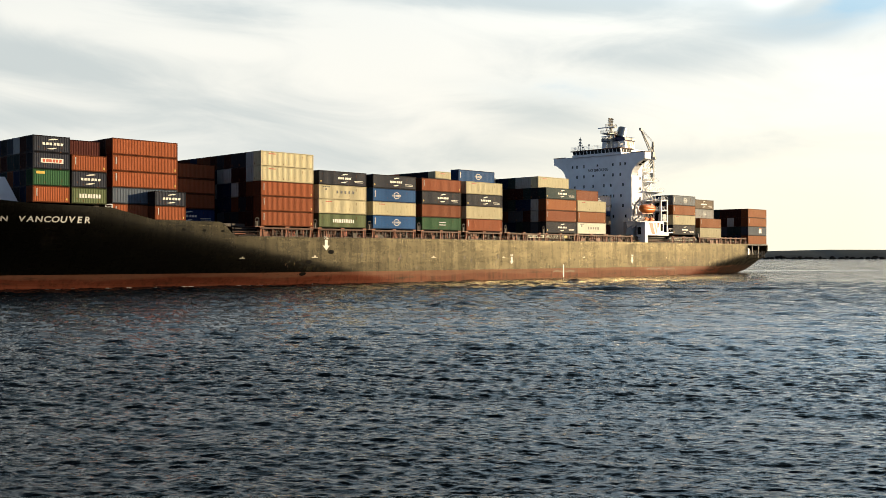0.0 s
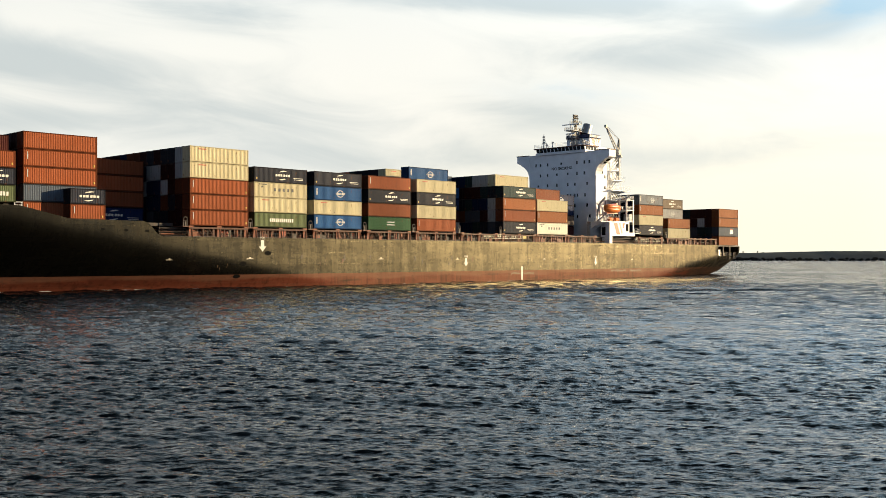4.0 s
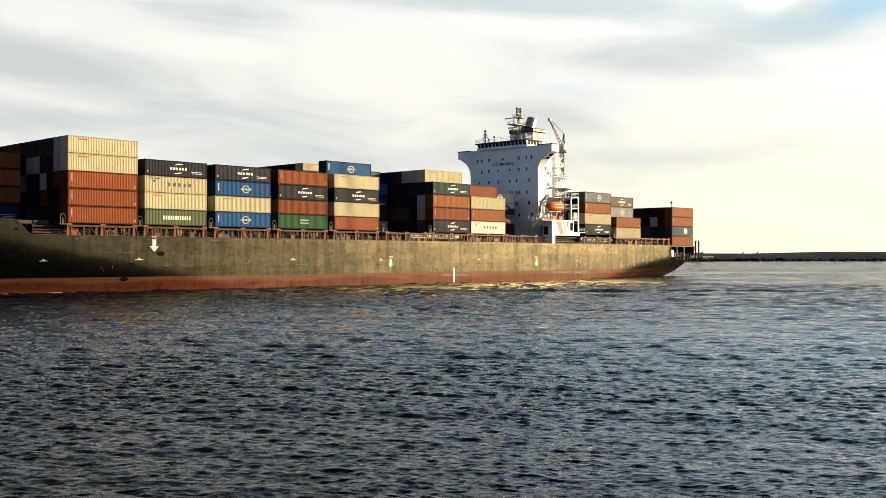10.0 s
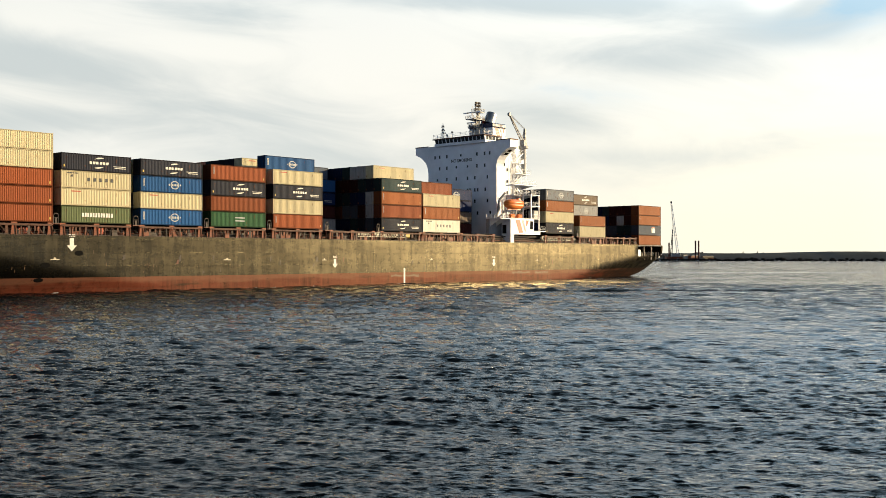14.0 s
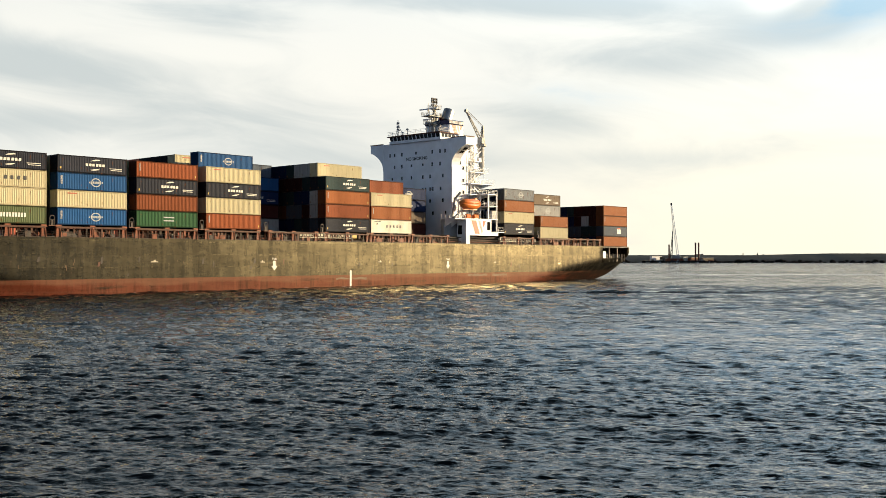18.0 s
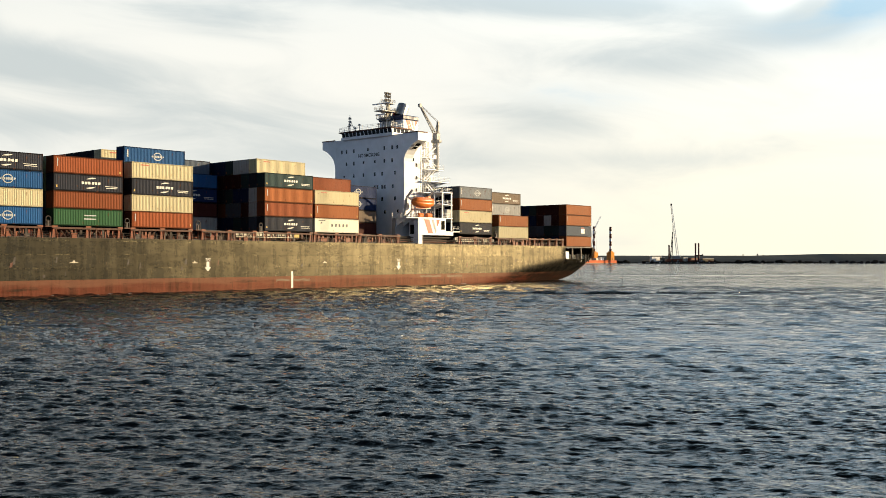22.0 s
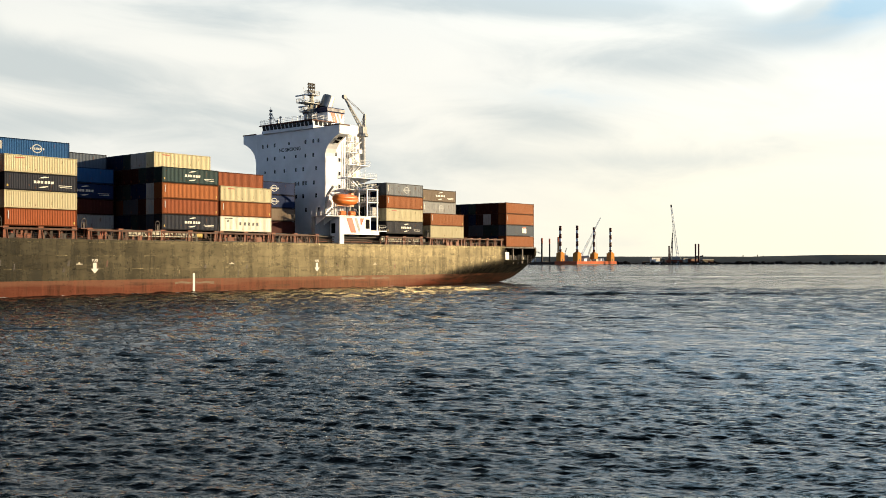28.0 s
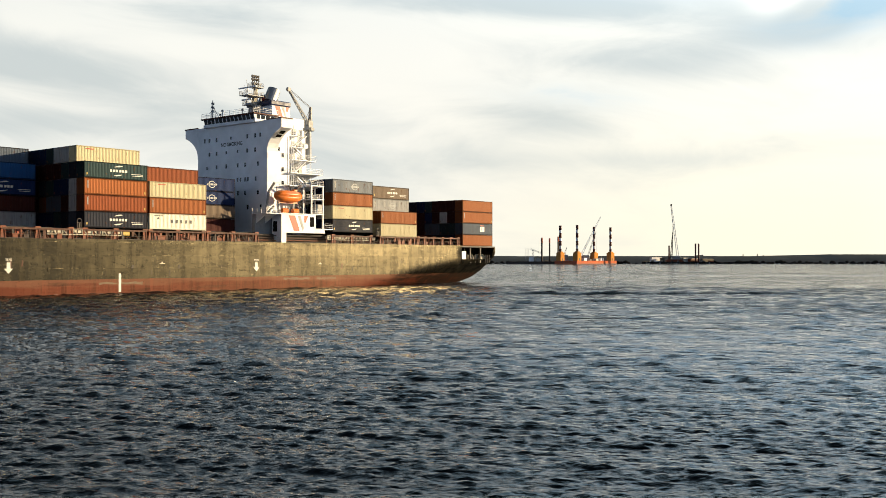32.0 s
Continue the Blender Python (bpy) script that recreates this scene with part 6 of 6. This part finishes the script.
def lattice(s, a, b, w0, w1, n, r=0.25):
    """A square lattice boom from a to b."""
    a, b = Vector(a), Vector(b)
    d = (b - a).normalized()
    u = Vector((0, 1, 0))
    v = d.cross(u).normalized()
    rings = []
    for i in range(n + 1):
        c, w = a.lerp(b, i / n), lerp(w0, w1, i / n) / 2
        rings.append([c + u * w + v * w, c - u * w + v * w, c - u * w - v * w, c + u * w - v * w])
    for i in range(n):
        for j in range(4):
            s.tube(rings[i][j], rings[i + 1][j], r, n=4, caps=False)
            s.tube(rings[i][j], rings[i + 1][(j + 1) % 4] if i % 2 else rings[i][(j + 1) % 4], r * 0.6, n=4, caps=False)


def build_works():
    """Jack-up barge, cranes and piles out by the breakwater."""
    D = 1130.0
    k = D / 1771.5
    X = lambda px: px_x(px, D)
    Zp = lambda py: EYE_Z + (458.8 - py) * k
    barge = thing("jack_up_barge", "orange jack-up barge with four banded legs", "barge")
    # its near corner leg stands at the origin of the barge's own plan, long side running away
    barge.matrix_basis = pose(X(1021.5), D, 0, 0, 0, 50)
    LONG, WIDE = 73.0, 22.6
    part("pontoon", Shape().box(-6, LONG + 9, -3.2, WIDE + 4, -0.6, 4.0, 0.3), M_ORANGEPAINT, barge, "orange pontoon hull")
    part("fender_strip", Shape().box(-6.1, LONG + 9.1, -3.4, -3.2, -0.2, 0.8), M_DARKSTEEL, barge, "dark rubbing strip")
    for lx, ly, top in ((0, 0, 44.3), (LONG, 0, 43.5), (0, WIDE, 44.2), (LONG, WIDE, 44.6)):
        leg = part("leg", Shape().tube((lx, ly, -3), (lx, ly, top), 1.4, n=12), M_WHITE, barge, "white and red banded leg", smooth=True)
        h0 = 13.0
        for i in range(4):
            za = lerp(h0, top, i / 3.5 - 0.02)
            zb = lerp(h0, top, i / 3.5 + 0.15) if i < 3 else top + 0.05
            part("leg_band", Shape().tube((lx, ly, za), (lx, ly, zb), 1.48, n=12), M_REDPAINT, leg, "dark red band", smooth=True)
        house = part("jack_house", Shape().box(lx - 4.2, lx + 4.2, ly - 3.0, ly + 3.0, 3.9, 13.4, 0.25), M_YELLOWPAINT, barge, "ochre jacking house")
        part("house_door", Shape().box(lx - 0.9, lx + 0.9, ly - 3.12, ly - 2.95, 4.2, 7.0), M_DARKSTEEL, house)
        part("house_cap", Shape().box(lx - 2.4, lx + 2.4, ly - 2.2, ly + 2.2, 13.4, 14.6, 0.2), M_YELLOWPAINT, house)
    for lx, w, h, m in ((18, 6, 3.2, M_WHITE), (30, 4, 2.2, M_DARKSTEEL), (44, 5, 2.6, M_PALESTEEL), (54, 8, 3.4, M_WHITE)):
        part("deck_gear", Shape().box(lx, lx + w, 2, 7, 3.95, 3.95 + h, 0.1), m, barge)
    s = Shape().box(X(1036), X(1048), D + 22, D + 30, 4.0, 10.5, 0.2)
    crane = thing("barge_crane", "pale lattice crane standing on the orange barge", "crane")
    part("cab", s, M_GREYSTEEL, crane)
    s = Shape()
    lattice(s, (X(1033), D + 26, 9.0), (X(1069.5), D + 26, Zp(382)), 1.8, 0.8, 18, 0.15)
    part("boom", s, M_WHITE, crane)
    s = Shape()
    lattice(s, (X(1046), D + 26, 9.0), (X(1060.8), D + 26, Zp(409)), 1.2, 0.7, 9, 0.18)
    s.tube((X(1060.8), D + 26, Zp(409)), (X(1061.5), D + 26, Zp(445)), 0.12, n=4)
    part("mast", s, M_PALESTEEL, crane)
    # work boat lying behind, with red-topped spuds
    boat = thing("dredger", "dark work vessel with red-topped spud poles", "dredger")
    part("hull", Shape().prism([(X(905), 0), (X(900), 3.2), (X(1019), 3.2), (X(1019), -0.5), (X(908), -0.5)], 1, D + 44, D + 56), M_DARKSTEEL, boat, "dark hull")
    for px, top, r in ((966.7, 419), (981.0, 420), (996.9, 417)) and ((966.7, 419, 1.0), (981.0, 420, 0.9), (996.9, 417, 1.0)):
        leg = part("spud_pole", Shape().tube((X(px), D + 50, 2), (X(px), D + 50, Zp(top)), r, n=8), M_DARKSTEEL, boat)
        part("pole_top", Shape().tube((X(px), D + 50, Zp(top) - 6.0), (X(px), D + 50, Zp(top) + 0.05), r + 0.08, n=8), M_RED_MARK, leg, "red painted top")
    part("wheelhouse", Shape().box(X(1000), X(1014), D + 45, D + 52, 3, 11.0, 0.3), M_GREYSTEEL, boat)
    part("cabin", Shape().box(X(943), X(952), D + 45, D + 52, 3, 8.8, 0.2), M_WHITE, boat)
    part("cabin", Shape().box(X(955), X(964), D + 45, D + 52, 3, 7.4, 0.2), M_GREYSTEEL, boat)
    s = Shape()
    lattice(s, (X(949.5), D + 48, 5), (X(949.5), D + 48, Zp(441)), 1.6, 1.2, 6, 0.2)
    lattice(s, (X(946), D + 48, Zp(440)), (X(966), D + 48, Zp(448)), 1.2, 0.8, 8, 0.2)
    lattice(s, (X(1008), D + 48, 10), (X(1012), D + 48, Zp(437)), 1.2, 0.6, 6, 0.18)
    for px in (937, 941):
        s.tube((X(px), D + 48, 3), (X(px), D + 48, Zp(438)), 0.25, n=5)
    part("derrick", s, M_GREYSTEEL, boat)
    # tall crawler crane on the reef of stone
    D2 = 1190.0
    k2 = D2 / 1771.5
    X2 = lambda px: px_x(px, D2)
    Z2 = lambda py: EYE_Z + (458.8 - py) * k2
    mole = tagged(new("work_platform", Shape().box(X2(1140), X2(1268), D2 - 4, D2 + 14, -0.5, 2.6, 0.3).mesh("work_platform", M_ROCK)), "low stone work platform off the shore", "platform", kind="structure")
    rng = random.Random(17)
    for k in range(26):
        x = lerp(X2(1141), X2(1266), (k + 0.3 * rng.random()) / 26)
        w, h = rng.uniform(0.7, 1.9), rng.uniform(0.6, 1.3)
        part("fender_block", Shape().box(x, x + w, D2 - 4.5, D2 - 4.0, 0.5, 0.5 + h, 0.05), rng.choice((M_WHITE, M_PALESTEEL, M_SAND)), mole)
    for k in range(16):
        x = lerp(X2(1146), X2(1262), rng.random())
        w, h = rng.uniform(1.0, 3.5), rng.uniform(0.8, 2.2)
        part("stored_load", Shape().box(x, x + w, D2 - 2, D2 + 1.5, 2.55, 2.55 + h, 0.1), rng.choice((M_DARKSTEEL, M_PALESTEEL, M_RUSTY, M_GREYSTEEL)), mole)
    big = thing("crawler_crane", "tall pale lattice crane on a stone platform", "crane")
    part("base", Shape().box(X2(1180), X2(1208), D2, D2 + 9, 2.5, 5.5, 0.3), M_RUSTY, big)
    part("cab", Shape().box(X2(1190), X2(1205), D2 + 1, D2 + 8, 5.5, 9.0, 0.3), M_GREYSTEEL, big)
    s = Shape()
    lattice(s, (X2(1201.5), D2 + 4, 6.0), (X2(1189.3), D2 + 4, Z2(363)), 2.3, 1.2, 30, 0.16)
    part("boom", s, M_WHITE, big)
    part("boom_tip", Shape().box(X2(1188.2), X2(1190.4), D2 + 3, D2 + 5, Z2(364), Z2(361)), M_DARKSTEEL, big)
    s = Shape().tube((X2(1189.4), D2 + 4, Z2(362)), (X2(1191.8), D2 + 4, Z2(411)), 0.12, n=4)
    part("hoist_wire", s, M_DARKSTEEL, big)
    s = Shape()
    lattice(s, (X2(1189), D2 + 4, 6), (X2(1192), D2 + 4, Z2(411)), 2.0, 0.6, 12, 0.3)
    part("mast", s, M_DARKSTEEL, big)
    for px, top in ((1184.8, 434.5), (1231.6, 431), (1237.2, 431)):
        pile = tagged(new("steel_pile", Shape().tube((X2(px), D2 + 2, 0), (X2(px), D2 + 2, Z2(top)), 0.95, n=8).mesh("steel_pile", M_REDPAINT)), "dark red steel pile standing upright", "pile", "steel piles")
    for px, w, h, m, c in ((1154, 16, 6.0, M_WHITE, "white site cabin"), (1172, 4, 5.0, M_SAND, "sand-coloured site cabin"), (1222, 12, 4.5, M_RUSTY, "rusty steel site container"), (1244, 18, 3.8, M_SAND, "heap-coloured low site cabin"), (1210, 7, 5.2, M_GREYSTEEL, "grey site cabin")):
        b = thing("site_cabin", c + " on the stone platform", "cabin", "site cabins")
        b.matrix_basis = pose(X2(px), D2 + 1, 2.5, 0, 0, 32)
        part("cabin_shell", Shape().box(0, w, 0, 3.5, 0, h - 0.4), m, b)
        part("roof", Shape().box(-0.3, w + 0.3, -0.3, 3.8, h - 0.4, h), M_GREYSTEEL, b)


build_works()


# ---- what moves ----
def motions():
    # the chop drifts slowly in towards the quay
    walk(SEA, [(t, pose(0.10 * (16 - t), 0.42 * (16 - t), 0)) for t in (0, 16, 32)])
    for ob, m in RIDERS:
        walk(ob, [(t, p @ m) for t, p in SHIP_KEYS])


motions()
